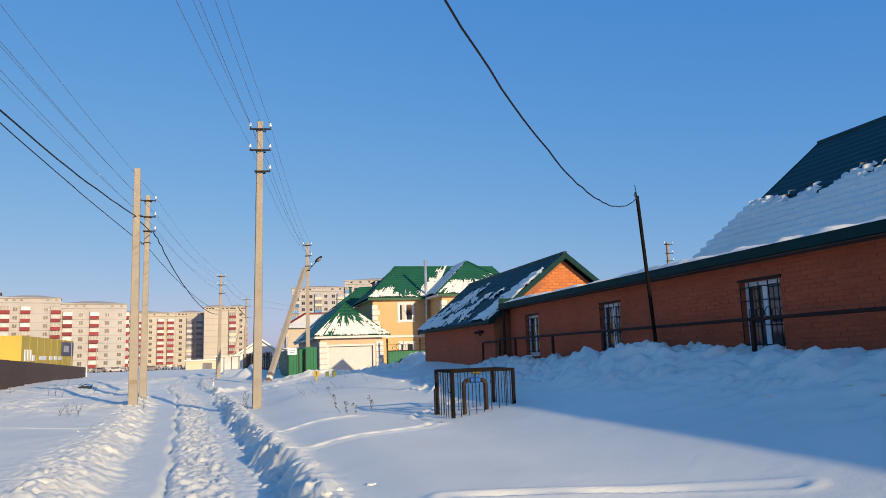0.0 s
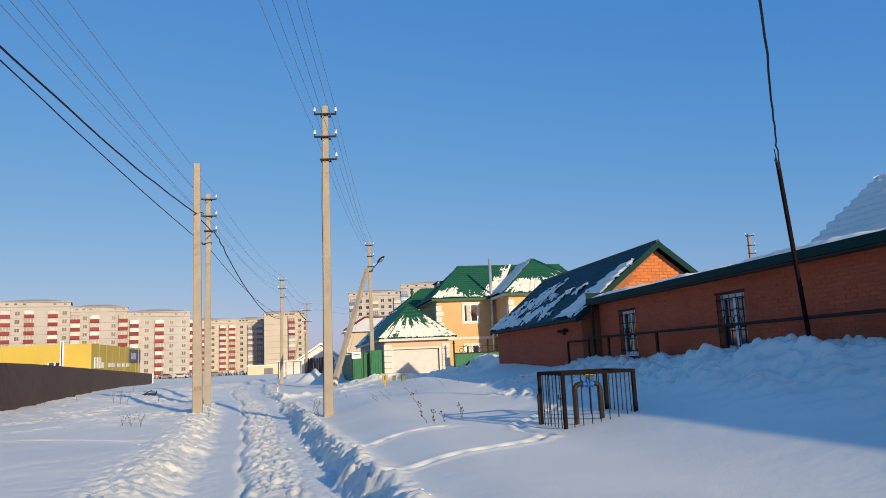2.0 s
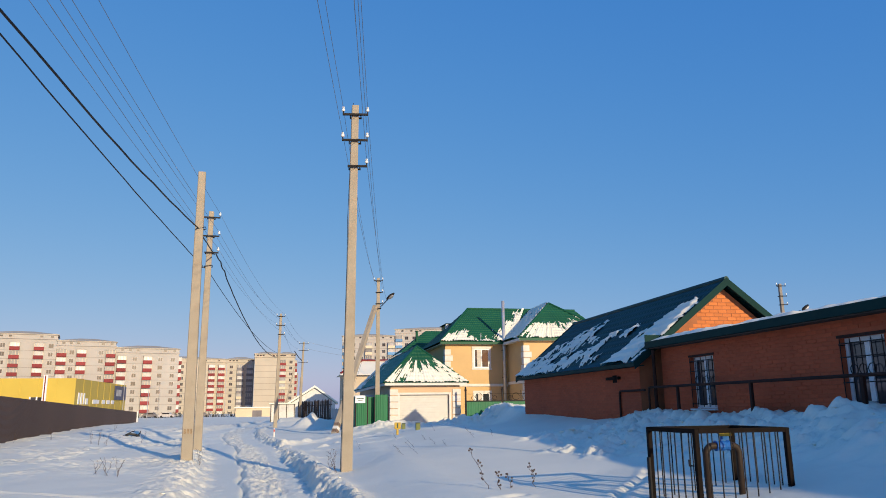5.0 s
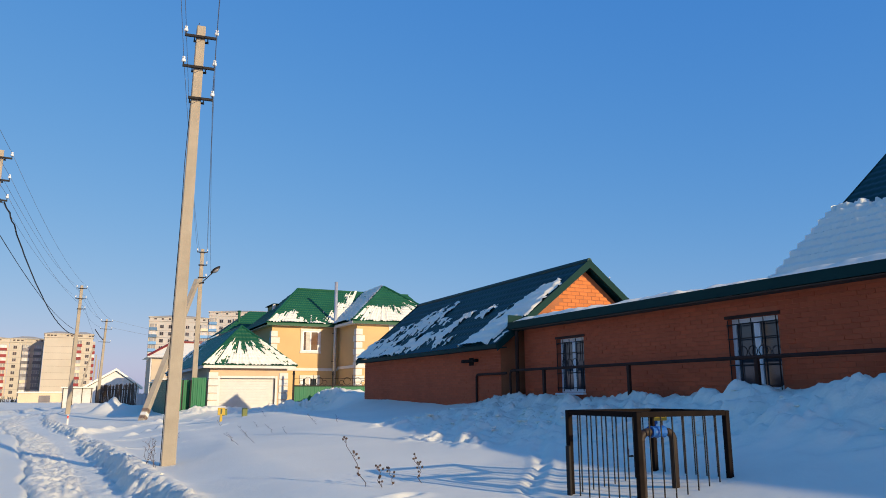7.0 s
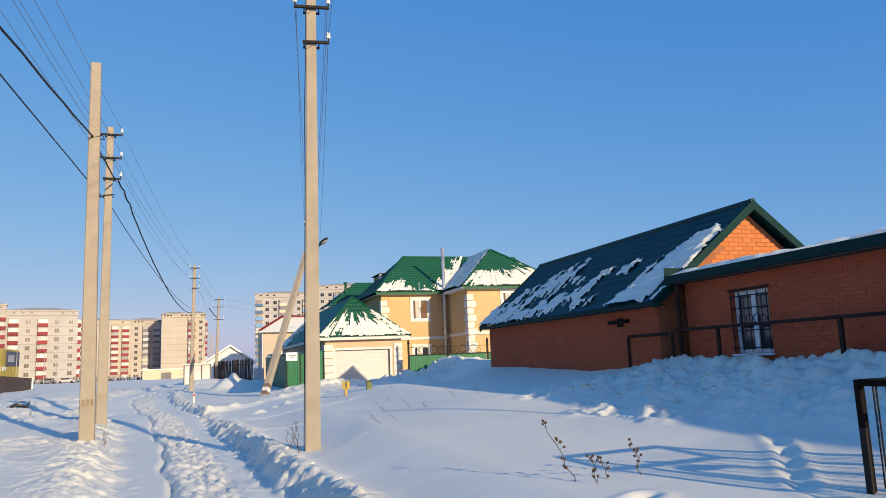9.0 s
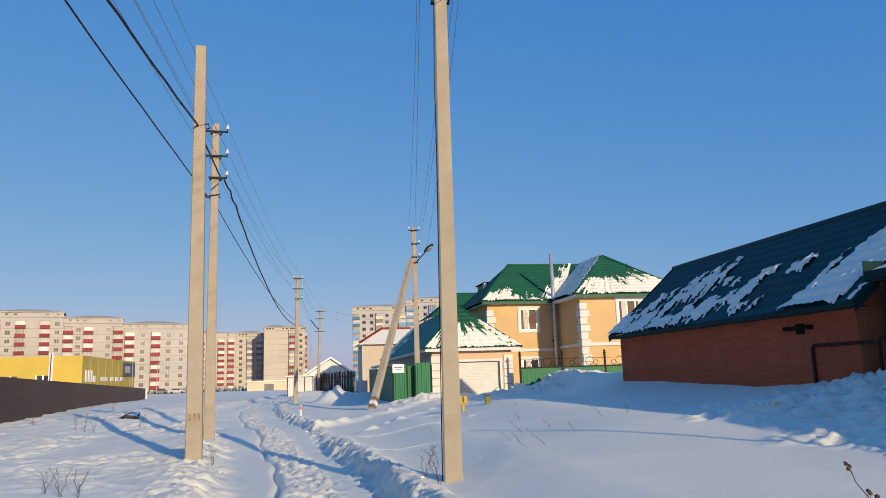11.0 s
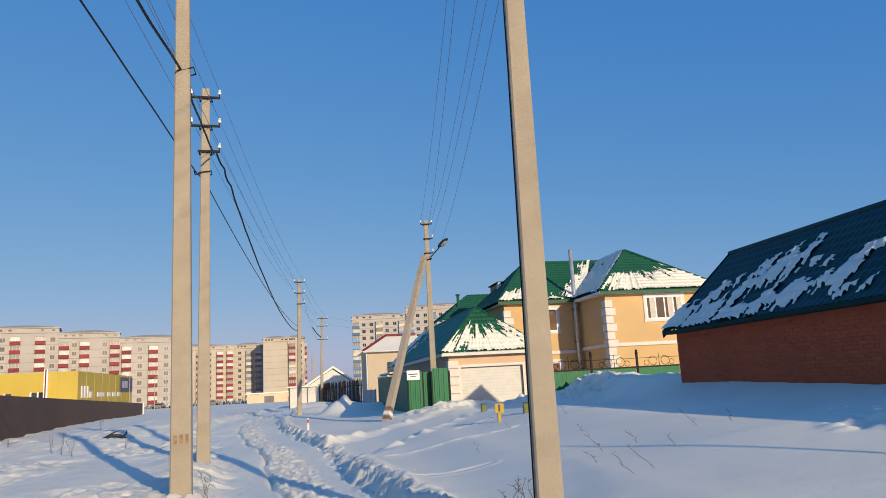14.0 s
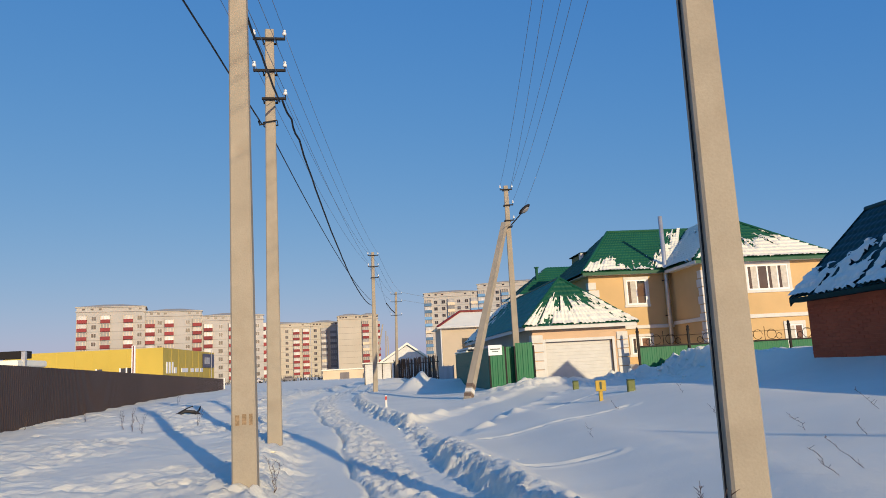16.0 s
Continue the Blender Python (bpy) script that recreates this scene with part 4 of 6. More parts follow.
def add_arms(p, h, zs, half, w, turn=0.0, both=(True, True, False), lean=(0, 0)):
    """Steel crossarms, each bent up at its ends under a white insulator; returns the insulators' tops."""
    tops = []
    for z, two in zip(zs, both):
        ox, oy = lean[0] * z / h, lean[1] * z / h
        bm = bmesh.new()
        x0 = -half if two else -w * 0.8
        add_box(bm, ox + x0, ox + half, oy - w * 0.62 - 0.03, oy - w * 0.62 + 0.02, z - 0.022, z + 0.022)
        add_box(bm, ox - w * 0.75, ox + w * 0.75, oy + w * 0.5, oy + w * 0.5 + 0.02, z - 0.02, z + 0.02)
        for sx in (-1, 1):
            add_box(bm, ox + sx * w * 0.66 - 0.01, ox + sx * w * 0.66 + 0.01, oy - w * 0.62, oy + w * 0.5, z - 0.02, z + 0.02)
        part("crossarm", bm, M["dark_steel"], p, "black steel crossarm")
        for sx in ((-1, 1) if two else (1,)):
            px, py = ox + sx * (half - 0.015), oy - w * 0.62
            bm = tube([(px, py, z), (px, py, z + 0.09)], 0.012, 6)
            part("pin", bm, M["dark_steel"], p)
            bm = tube([(px, py, z + 0.075), (px, py, z + 0.085), (px, py, z + 0.13), (px, py, z + 0.14), (px, py, z + 0.175), (px, py, z + 0.19)], [0.026, 0.042, 0.040, 0.024, 0.034, 0.018], 10)
            part("insulator", bm, M["porcelain"], p, "white porcelain insulator", smooth=True)
            tops.append(p.matrix_world @ Vector((px, py, z + 0.15)))
    return tops


POLES = {}
# pole beside the lane, with fine black cable down its side
pb = thing("power_pole", "tall concrete power pole with three crossarms beside the track", "power pole", "power poles", at=(-0.45, 21.5, 0.0), rz=-7)
part("shaft", pole_shaft(8.36, 0.245, 0.165, 0.21, 0.15, lean=(0.06, 0.0)), M["concrete"], pb)
POLES["b"] = add_arms(pb, 8.36, (8.10, 7.46, 6.82), 0.30, 0.19, lean=(0.07, 0.0))
part("side_cable", tube([(-0.137, -0.02, 0.0), (-0.109, -0.03, 2.0), (-0.075, -0.02, 4.5), (-0.075, -0.05, 5.6), (-0.043, -0.02, 6.8), (-0.022, -0.03, 8.3), (0.02, -0.05, 8.42)], 0.007, 5), M["cable"], pb, "thin black cable")
pd = thing("power_pole", "concrete power pole with three crossarms, second of a pair", "power pole", "power poles", at=(-4.61, 30.66, 0.0), rz=3)
part("shaft", pole_shaft(8.05, 0.27, 0.17, 0.24, 0.16), M["concrete"], pd)
POLES["d"] = add_arms(pd, 8.05, (7.82, 7.16, 6.58), 0.31, 0.19)
part("clamp", tube([(-0.13, 0, 6.06), (-0.13, -0.12, 6.10), (0.13, -0.12, 6.14), (0.13, 0.1, 6.12), (-0.13, 0.1, 6.08)], 0.014, 5), M["dark_steel"], pd)
part("cable_hook", tube([(-0.10, -0.10, 6.08), (-0.20, -0.12, 6.05), (-0.22, -0.12, 6.13)], 0.018, 6), M["dark_steel"], pd)
pa = thing("bare_pole", "plain concrete support pole without crossarms, painted marks below", "pole", at=(-4.29, 25.85, 0.0))
part("shaft", pole_shaft(7.9, 0.29, 0.20, 0.25, 0.18, lean=(-0.06, -0.05)), M["concrete"], pa)
part("clamp", tube([(-0.13, -0.13, 6.22), (0.12, -0.13, 6.30), (0.12, 0.12, 6.3), (-0.13, 0.12, 6.22), (-0.13, -0.13, 6.22)], 0.012, 5), M["dark_steel"], pa)
bm = bmesh.new()
for a, b, c, d in ((-0.10, -0.05, 0.0, 0.12), (-0.02, 0.03, 0.01, 0.13), (0.06, 0.10, 0.0, 0.13)):
    add_box(bm, a, b, -0.129, -0.125, 0.72 + c, 0.72 + d)
part("painted_bars", bm, M["faded_mark"], pa, "faded brown painted marks")
pc = thing("power_pole", "concrete corner pole with a diagonal brace and street lamp", "power pole", "power poles", at=(2.95, 46.0, 0.0), rz=-6)
part("shaft", pole_shaft(8.6, 0.28, 0.18, 0.25, 0.17), M["concrete"], pc)
POLES["c"] = add_arms(pc, 8.6, (8.42, 7.75, 7.1), 0.26, 0.19, both=(True, False, False))
bm = bmesh.new()
foot, head = Vector((-2.30, -3.95, -0.5)), Vector((-0.16, -0.22, 6.95))
ax = (head - foot).normalized(); sx = Vector((0.86, -0.5, 0)); sx = (sx - ax * sx.dot(ax)).normalized(); sy = ax.cross(sx)
R = []
for t, w in ((0.0, 0.13), (1.0, 0.105)):
    c = foot.lerp(head, t)
    R.append([bm.verts.new(c + sx * w * i + sy * w * j) for i, j in ((-1, -1), (1, -1), (1, 1), (-1, 1))])
for k in range(4):
    bm.faces.new((R[0][k], R[0][(k + 1) % 4], R[1][(k + 1) % 4], R[1][k]))
bm.faces.new(R[0][::-1]); bm.faces.new(R[1])
brace = part("brace", bm, M["concrete"], pc, "leaning concrete brace")
for t, m, lab in ((0.113, M["white_render"], "faded white painted band"), (0.135, M["old_band"], "faded dark painted band"), (0.092, M["old_band"], "rusty brown band")):
    c = foot.lerp(head, t); bm = bmesh.new(); Q = []
    for e in (-0.07, 0.07):
        w = 0.131
        Q.append([bm.verts.new(c + ax * e + sx * w * i + sy * w * j) for i, j in ((-1, -1), (1, -1), (1, 1), (-1, 1))])
    for k in range(4):
        bm.faces.new((Q[0][k], Q[0][(k + 1) % 4], Q[1][(k + 1) % 4], Q[1][k]))
    part("painted_band", bm, m, pc, lab)
part("brace_clamp", tube([(-0.28, -0.2, 6.72), (0.16, -0.2, 6.85), (0.16, 0.14, 6.85), (-0.28, 0.05, 6.75), (-0.28, -0.2, 6.72)], 0.025, 6), M["dark_steel"], pc)


def street_lamp(parent, x0, y0, z0, dx, dy):
    part("lamp_arm", tube([(x0, y0, z0), (x0 + dx * 0.3, y0 + dy * 0.3, z0 + 0.12), (x0 + dx, y0 + dy, z0 + 0.42)], 0.025, 6), M["dark_steel"], parent)
    bm = bmesh.new()
    bmesh.ops.create_uvsphere(bm, u_segments=12, v_segments=8, radius=1)
    bmesh.ops.transform(bm, verts=bm.verts, matrix=pose(x0 + dx * 1.35, y0 + dy * 1.35, z0 + 0.60, 0, -38, math.degrees(math.atan2(dy, dx))) @ Matrix.Diagonal((0.30, 0.13, 0.10, 1)))
    head = part("lamp_head", bm, M["dark_steel"], parent, "grey cobra-head street lamp", smooth=True)
    bm = bmesh.new()
    bmesh.ops.create_uvsphere(bm, u_segments=12, v_segments=8, radius=1)
    bmesh.ops.transform(bm, verts=bm.verts, matrix=pose(x0 + dx * 1.42, y0 + dy * 1.42 - 0.02, z0 + 0.56, 0, -38, math.degrees(math.atan2(dy, dx))) @ Matrix.Diagonal((0.20, 0.11, 0.09, 1)))
    part("lamp_glass", bm, M["far_glazing"], parent, smooth=True)


street_lamp(pc, 0.12, -0.15, 6.9, 0.42, -0.12)
pe = thing("power_pole", "concrete power pole with three crossarms by the bend", "power pole", "power poles", at=(-2.82, 59.4, 0.0), rz=8)
part("shaft", pole_shaft(8.15, 0.27, 0.17, 0.24, 0.16, lean=(0.12, 0)), M["concrete"], pe)
POLES["e"] = add_arms(pe, 8.15, (7.95, 7.28, 6.62), 0.31, 0.19, lean=(0.12, 0))
pf = thing("power_pole", "distant concrete power pole with many crossarms", "power pole", "power poles", at=(-0.95, 81.5, -0.15), rz=10)
part("shaft", pole_shaft(8.2, 0.27, 0.17, 0.24, 0.16, lean=(0.22, 0)), M["concrete"], pf)
POLES["f"] = add_arms(pf, 8.2, (8.0, 7.3, 6.1), 0.5, 0.19, both=(True, True, True), lean=(0.22, 0))
part("lamp_arm", tube([(0.18, 0, 6.2), (-0.3, -0.2, 6.6), (-0.75, -0.3, 7.2)], 0.04, 6), M["dark_steel"], pf)
pg = thing("power_pole", "concrete power pole with a street lamp beyond the roofs", "power pole", "power poles", at=(28.5, 45.4, 0.0))
part("shaft", pole_shaft(8.75, 0.28, 0.18, 0.25, 0.17), M["joint"], pg)
POLES["g"] = add_arms(pg, 8.75, (8.6, 7.95, 7.4), 0.33, 0.19, both=(True, False, False))
street_lamp(pg, 0.12, -0.15, 6.6, 0.9, -0.2)
for k, (x, y, h, l) in enumerate(((-3.2, 118, 8.2, 1.6), (-1.2, 132, 8.0, 0.2), (-0.4, 150, 8.0, 0.0))):
    pz = thing("distant_pole", "far thin concrete pole before the apartment blocks", "pole", "distant poles", at=(x, y, -0.8))
    part("shaft", pole_shaft(h, 0.27, 0.17, 0.24, 0.16, lean=(l, 0)), M["concrete"], pz)


# ---- wires ----
def wire(name, label, a, b, sag, r, material, n=24, kink=0.0, seed=1):
    a, b = Vector(a), Vector(b)
    rng = random.Random(seed)
    pts = []
    for i in range(n + 1):
        t = i / n
        p = a.lerp(b, t)
        p.z -= 4 * sag * t * (1 - t)
        if kink and 0 < i < n:
            p += Vector((rng.uniform(-kink, kink), rng.uniform(-kink, kink), rng.uniform(-kink, kink)))
        pts.append(p)
    ob = part(name, tube(pts, r, 5), material, None, smooth=True)
    return tagged(ob, label, "cable", "overhead wires")


back_b = [(-4.1, -6, 8.0), (-3.4, -6, 8.0), (-4.1, -6, 7.4), (-3.4, -6, 7.4), (-3.4, -6, 6.8)]
for k, p in enumerate(POLES["b"]):
    wire("power_wire", "thin bare overhead power wire", p, back_b[k], 0.45, 0.0055, M["wire"])
ctop = POLES["c"]
for k, p in enumerate(POLES["b"]):
    q = ctop[min(k, len(ctop) - 1)] if k < 2 else ctop[[2, 2, 3][k - 2] if len(ctop) > 3 else -1] + Vector((0.25 * (k - 3), 0, 0.0))
    wire("power_wire", "thin bare overhead power wire", p, q, 0.5, 0.0055, M["wire"])
back_d = [(-6.1, -4, 7.9), (-5.5, -4, 7.9), (-6.1, -4, 7.3), (-5.5, -4, 7.3), (-5.5, -4, 6.9)]
for k, p in enumerate(POLES["d"]):
    wire("power_wire", "thin bare overhead power wire", p, back_d[k], 0.35, 0.0055, M["wire"])
    wire("power_wire", "thin bare overhead power wire", p, POLES["e"][k], 0.5, 0.0055, M["wire"])
for k, p in enumerate(POLES["e"]):
    wire("power_wire", "thin bare overhead power wire", p, POLES["f"][min(k, 5)], 0.4, 0.007, M["wire"])
for k in (1, 3):
    wire("power_wire", "thin overhead wire running behind the houses", POLES["f"][k], (22, 96, 7.5), 0.9, 0.012, M["wire"])
wire("thick_cable", "thick black twisted cable sagging between poles", (-4.36, 25.7, 6.26), (-6.95, -4, 8.0), 0.75, 0.020, M["cable"], 40, 0.012, 2)
wire("thick_cable", "thick black twisted cable sagging between poles", (-4.36, 25.7, 6.26), (-4.42, 30.55, 6.52), 0.03, 0.020, M["cable"], 10, 0.008, 3)
wire("thick_cable", "thick black twisted cable sagging between poles", (-4.36, 30.5, 6.52), (-4.15, 32.4, 6.0), -0.06, 0.022, M["cable"], 8, 0.02, 4)
wire("thick_cable", "thick black twisted cable sagging between poles", (-4.15, 32.4, 6.0), (-2.85, 59.3, 5.0), 0.75, 0.022, M["cable"], 40, 0.006, 5)
wire("thin_cable", "black service cable sagging between poles", (-4.78, 30.6, 6.1), (-6.75, -4, 7.3), 0.32, 0.014, M["cable"], 40, 0.006, 6)
wire("thin_cable", "black service cable sagging between poles", (-4.7, 30.6, 6.1), (-2.9, 59.3, 5.3), 0.45, 0.012, M["cable"], 40, 0.0, 7)
wire("brace_wire", "thin stay wire along the corner pole", (2.7, 45.6, 6.6), (1.9, 52.0, 2.0), 0.3, 0.007, M["wire"])

mast = thing("cable_mast", "leaning rusty steel pipe mast carrying a house cable", "mast")
part("pipe", tube([(6.60, 12.11, 0.3), (6.47, 12.29, 4.24)], 0.035, 8), M["brown_paint"], mast)
part("spike", tube([(6.47, 12.29, 4.2), (6.45, 12.31, 4.46)], 0.008, 5), M["dark_steel"], mast)
part("hook", tube([(6.45, 12.29, 4.22), (6.39, 12.21, 4.30), (6.35, 12.19, 4.24), (6.39, 12.17, 4.16)], 0.010, 5), M["dark_steel"], mast)
wire("house_cable", "slack black kinked cable from the mast to the street line", (6.39, 12.17, 4.18), (-3.87, -1.48, 5.98), 1.77, 0.0085, M["cable"], 60, 0.008, 8)

# ---- hip roofs ----
def hip_fascia(parent, x0, x1, y0, y1, z, material, h=0.14):
    for a in ((x0, x1, y0 - 0.02, y0), (x0, x1, y1, y1 + 0.02), (x0 - 0.02, x0, y0, y1), (x1, x1 + 0.02, y0, y1)):
        part("fascia", box(*a, z - h, z + 0.01), material, parent)


def quoins(parent, x, y, sx, sy, z0, z1, material, w=0.42, t=0.05, step=0.34, short=0.72):
    """Corner blocks at the corner x, y; sx, sy point into the walls."""
    k, z = 0, z0
    while z + step - 0.05 < z1:
        ww = w if k % 2 == 0 else w * short
        bm = bmesh.new()
        xs = sorted((x - sx * t, x + sx * ww)); ys = sorted((y - sy * t, y + sy * ww))
        add_box(bm, *xs, *ys, z, z + step - 0.035, bevel=0.012)
        part("quoin", bm, material, parent)
        z += step
        k += 1


def house_window(parent, x0, x1, y, z0, z1, n=2, deep=0.06):
    """A window in a wall that faces -y, with a moulded surround."""
    w = part("window", box(x0 - 0.14, x1 + 0.14, y - 0.05, y - 0.002, z1, z1 + 0.15, bevel=0.01), M["white_render"], parent, "white-framed window with moulded surround")
    for a in ((x0 - 0.13, x0, z0, z1), (x1, x1 + 0.13, z0, z1), (x0 - 0.16, x1 + 0.16, z0 - 0.13, z0)):
        part("surround", box(a[0], a[1], y - 0.045, y - 0.002, a[2], a[3], bevel=0.008), M["white_render"], w)
    bm = bmesh.new()
    f = 0.07
    add_box(bm, x0, x1, y - 0.03, y - 0.004, z0, z0 + f); add_box(bm, x0, x1, y - 0.03, y - 0.004, z1 - f, z1)
    for k in range(n + 1):
        xx = x0 + (x1 - x0 - f) * k / n
        add_box(bm, xx, xx + f, y - 0.03, y - 0.004, z0 + f, z1 - f)
    part("frame", bm, M["white_plastic"], w)
    for k in range(n):
        a = x0 + (x1 - x0 - f) * k / n + f; b = x0 + (x1 - x0 - f) * (k + 1) / n
        part("pane", box(a, b, y - 0.016, y - 0.003, z0 + f, z1 - f), M["glass"], w)
        if k != 1:
            part("curtain", box(a + (b - a) * 0.35, b, y - 0.0185, y - 0.0165, z0 + f, z1 - f), M["curtain"], w)
    return w


# ---- garage wing ----
GX0, GX1, GY0, GY1, GEZ = 3.75, 7.75, 46.5, 66.0, 2.66
gar = thing("garage", "peach garage with white quoins and a snowy green hip roof", "garage")
part("front_wall", box(GX0, 4.28, GY0, GY0 + 0.3, -0.3, GEZ), M["peach"], gar)
part("front_wall", box(7.12, GX1, GY0, GY0 + 0.3, -0.3, GEZ), M["peach"], gar)
part("front_wall", box(4.28, 7.12, GY0, GY0 + 0.3, 2.02, GEZ), M["peach"], gar)
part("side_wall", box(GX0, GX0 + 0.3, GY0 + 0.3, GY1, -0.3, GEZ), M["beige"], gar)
part("side_wall", box(GX1 - 0.3, GX1, GY0 + 0.3, GY1, -0.3, GEZ), M["peach"], gar)
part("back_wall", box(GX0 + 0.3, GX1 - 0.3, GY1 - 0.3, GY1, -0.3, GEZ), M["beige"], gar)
door = part("garage_door", box(4.28, 7.12, GY0 + 0.16, GY0 + 0.20, -0.2, 2.02), M["garage_door"], gar, "white ribbed sectional door")
for k in range(15):
    part("slat", box(4.285, 7.115, GY0 + 0.148, GY0 + 0.159, -0.1 + k * 0.14, 0.028 + k * 0.14, bevel=0.004), M["garage_door"], door)
for a in ((4.16, 4.28, -0.2, 2.14), (7.12, 7.24, -0.2, 2.14), (4.28, 7.12, 2.02, 2.14)):
    part("door_surround", box(a[0], a[1], GY0 - 0.03, GY0 + 0.1, a[2], a[3], bevel=0.01), M["white_render"], gar)
quoins(gar, GX0, GY0, 1, 1, 0.2, GEZ - 0.1, M["white_render"], w=0.44, step=0.36, short=0.96)
quoins(gar, GX1, GY0, -1, 1, 0.2, GEZ - 0.1, M["white_render"], w=0.44, step=0.36, short=0.96)
part("eave_board", box(GX0 - 0.38, GX1 + 0.38, GY0 - 0.38, GY0 - 0.34, GEZ - 0.13, GEZ + 0.03), M["white_render"], gar, "white eave board")
part("eave_board", box(GX0 - 0.38, GX0 - 0.34, GY0 - 0.34, GY1, GEZ - 0.13, GEZ + 0.03), M["white_render"], gar)
part("soffit", box(GX0 - 0.34, GX1 + 0.34, GY0 - 0.34, GY1, GEZ - 0.03, GEZ - 0.005), M["white_render"], gar)
e = 0.42
gx0, gx1, gy0, gy1, gm_, grz = GX0 - e, GX1 + e, GY0 - e, GY1 + e, (GX0 + GX1) / 2 - 0.1, 4.92
gr0, gr1 = (gm_, 48.75, grz), (gm_, 63.5, grz)
front = tile_sheet("roof_slope", (gx0, gy0, GEZ), (gx1, gy0, GEZ), gr0, gr0, M["green_roof"], gar)
# west slope: light put into its colour, paler than the other slopes
tile_sheet("roof_slope", (gx0, gy0, GEZ), (gx0, gy1, GEZ), gr0, gr1, M["skylit_green"], gar)
tile_sheet("roof_slope", (gx1, gy0, GEZ), (gx1, gy1, GEZ), gr0, gr1, M["green_roof"], gar)
tile_sheet("roof_slope", (gx0, gy1, GEZ), (gx1, gy1, GEZ), gr1, gr1, M["green_roof"], gar)
part("ridge_cap", tube([gr0, gr1], 0.08, 8), M["green_roof"], gar)
for c in ((gx0, gy0), (gx1, gy0)):
    part("hip_cap", tube([(c[0], c[1], GEZ + 0.03), (gr0[0], gr0[1], grz + 0.02)], 0.07, 8), M["green_roof"], gar)
roof_snow("roof_snow", (gx0, gy0, GEZ), (gx1, gy0, GEZ), gr0, gr0, lambda u, v: np.minimum((1.95 - v) * 0.26, 0.18) + 0.55 * (fbm(u * 2.4, v * 1.0, 3) - 0.5) * sstep(0.9, 2.0, v) - 0.03, gar, cell=0.05, thick=0.07, label="snow on the lower half of the hip", seed=2.0)
roof_snow("roof_snow", (gx0, gy0 + 9, GEZ), (gx0, gy1, GEZ), (gm_, gr0[1] + 9, grz), gr1, lambda u, v: 0.35 * fbm(u * 1.0, v * 1.2, 3) - 0.30 + 0.28 * sstep(2.0, 8.0, u), gar, cell=0.10, thick=0.07, seed=6.0)

# ---- yellow two-storey house ----
house = thing("yellow_house", "two-storey yellow stucco house with white quoins and green hip roof", "house")
HZE = 5.52
part("wall", box(8.2, 20.0, 52.6, 60.2, -0.3, HZE), M["house_yellow"], house)
wing = part("wing_wall", box(12.5, 18.6, 49.0, 52.6, -0.3, HZE - 0.05), M["house_yellow"], house)
quoins(house, 8.2, 52.6, 1, 1, 0.3, HZE - 0.2, M["white_render"], w=0.5, step=0.40)
quoins(house, 12.5, 49.0, 1, 1, 0.3, HZE - 0.2, M["white_render"], w=0.5, step=0.40)
quoins(house, 18.6, 49.0, -1, 1, 0.3, HZE - 0.2, M["white_render"], w=0.5, step=0.40)
part("string_course", box(8.15, 12.48, 52.52, 52.6, 2.62, 2.80, bevel=0.015), M["white_render"], house)
part("string_course", box(12.44, 18.66, 48.92, 49.0, 2.72, 2.90, bevel=0.015), M["white_render"], house)
part("string_course", box(12.42, 12.5, 49.0, 52.5, 2.72, 2.90, bevel=0.015), M["white_render"], house)
house_window(house, 10.15, 11.2, 52.6, 3.85, 5.12, 2)
house_window(house, 10.18, 11.2, 52.6, 1.35, 2.2, 2)
house_window(house, 14.7, 16.75, 49.0, 4.02, 5.2, 4)
house_window(house, 16.35, 17.15, 49.0, 1.3, 2.36, 2)
# main hip roof and the wing's own hip
o = 0.4
m0, m1 = (10.7, 56.4, 8.3), (19.0, 56.4, 8.3)
tile_sheet("roof_slope", (8.2 - o, 52.6 - o, HZE), (20 + o, 52.6 - o, HZE), m0, m1, M["green_roof"], house)
tile_sheet("roof_slope", (8.2 - o, 52.6 - o, HZE), (8.2 - o, 60.2 + o, HZE), m0, m0, M["green_roof"], house)
tile_sheet("roof_slope", (8.2 - o, 60.2 + o, HZE), (20 + o, 60.2 + o, HZE), m0, m1, M["green_roof"], house)
tile_sheet("roof_slope", (20 + o, 52.6 - o, HZE), (20 + o, 60.2 + o, HZE), m1, m1, M["green_roof"], house)
w0, w1 = (15.6, 52.6, 8.25), (15.6, 56.4, 8.25)
tile_sheet("roof_slope", (12.5 - o, 49 - o, HZE - 0.05), (18.6 + o, 49 - o, HZE - 0.05), w0, w0, M["green_roof"], house)
tile_sheet("roof_slope", (12.5 - o, 49 - o, HZE - 0.05), (12.5 - o, 53.6, HZE - 0.05), w0, w1, M["green_roof"], house)
tile_sheet("roof_slope", (18.6 + o, 49 - o, HZE - 0.05), (18.6 + o, 53.6, HZE - 0.05), w0, w1, M["green_roof"], house)
for a, b in (((8.2 - o, 52.6 - o, HZE), m0), ((12.5 - o, 49 - o, HZE), w0), ((18.6 + o, 49 - o, HZE), w0), (m0, m1), (w0, w1)):
    part("hip_cap", tube([Vector(a) + Vector((0, 0, 0.03)), Vector(b) + Vector((0, 0, 0.03))], 0.08, 8), M["green_roof"], house)
for a in ((8.2 - o, 12.5 - o, 52.6 - o - 0.02, 52.6 - o, HZE), (12.5 - o, 18.6 + o, 49 - o - 0.02, 49 - o, HZE - 0.05)):
    part("eave_board", box(a[0], a[1], a[2], a[3], a[4] - 0.13, a[4] + 0.02), M["green_roof"], house)
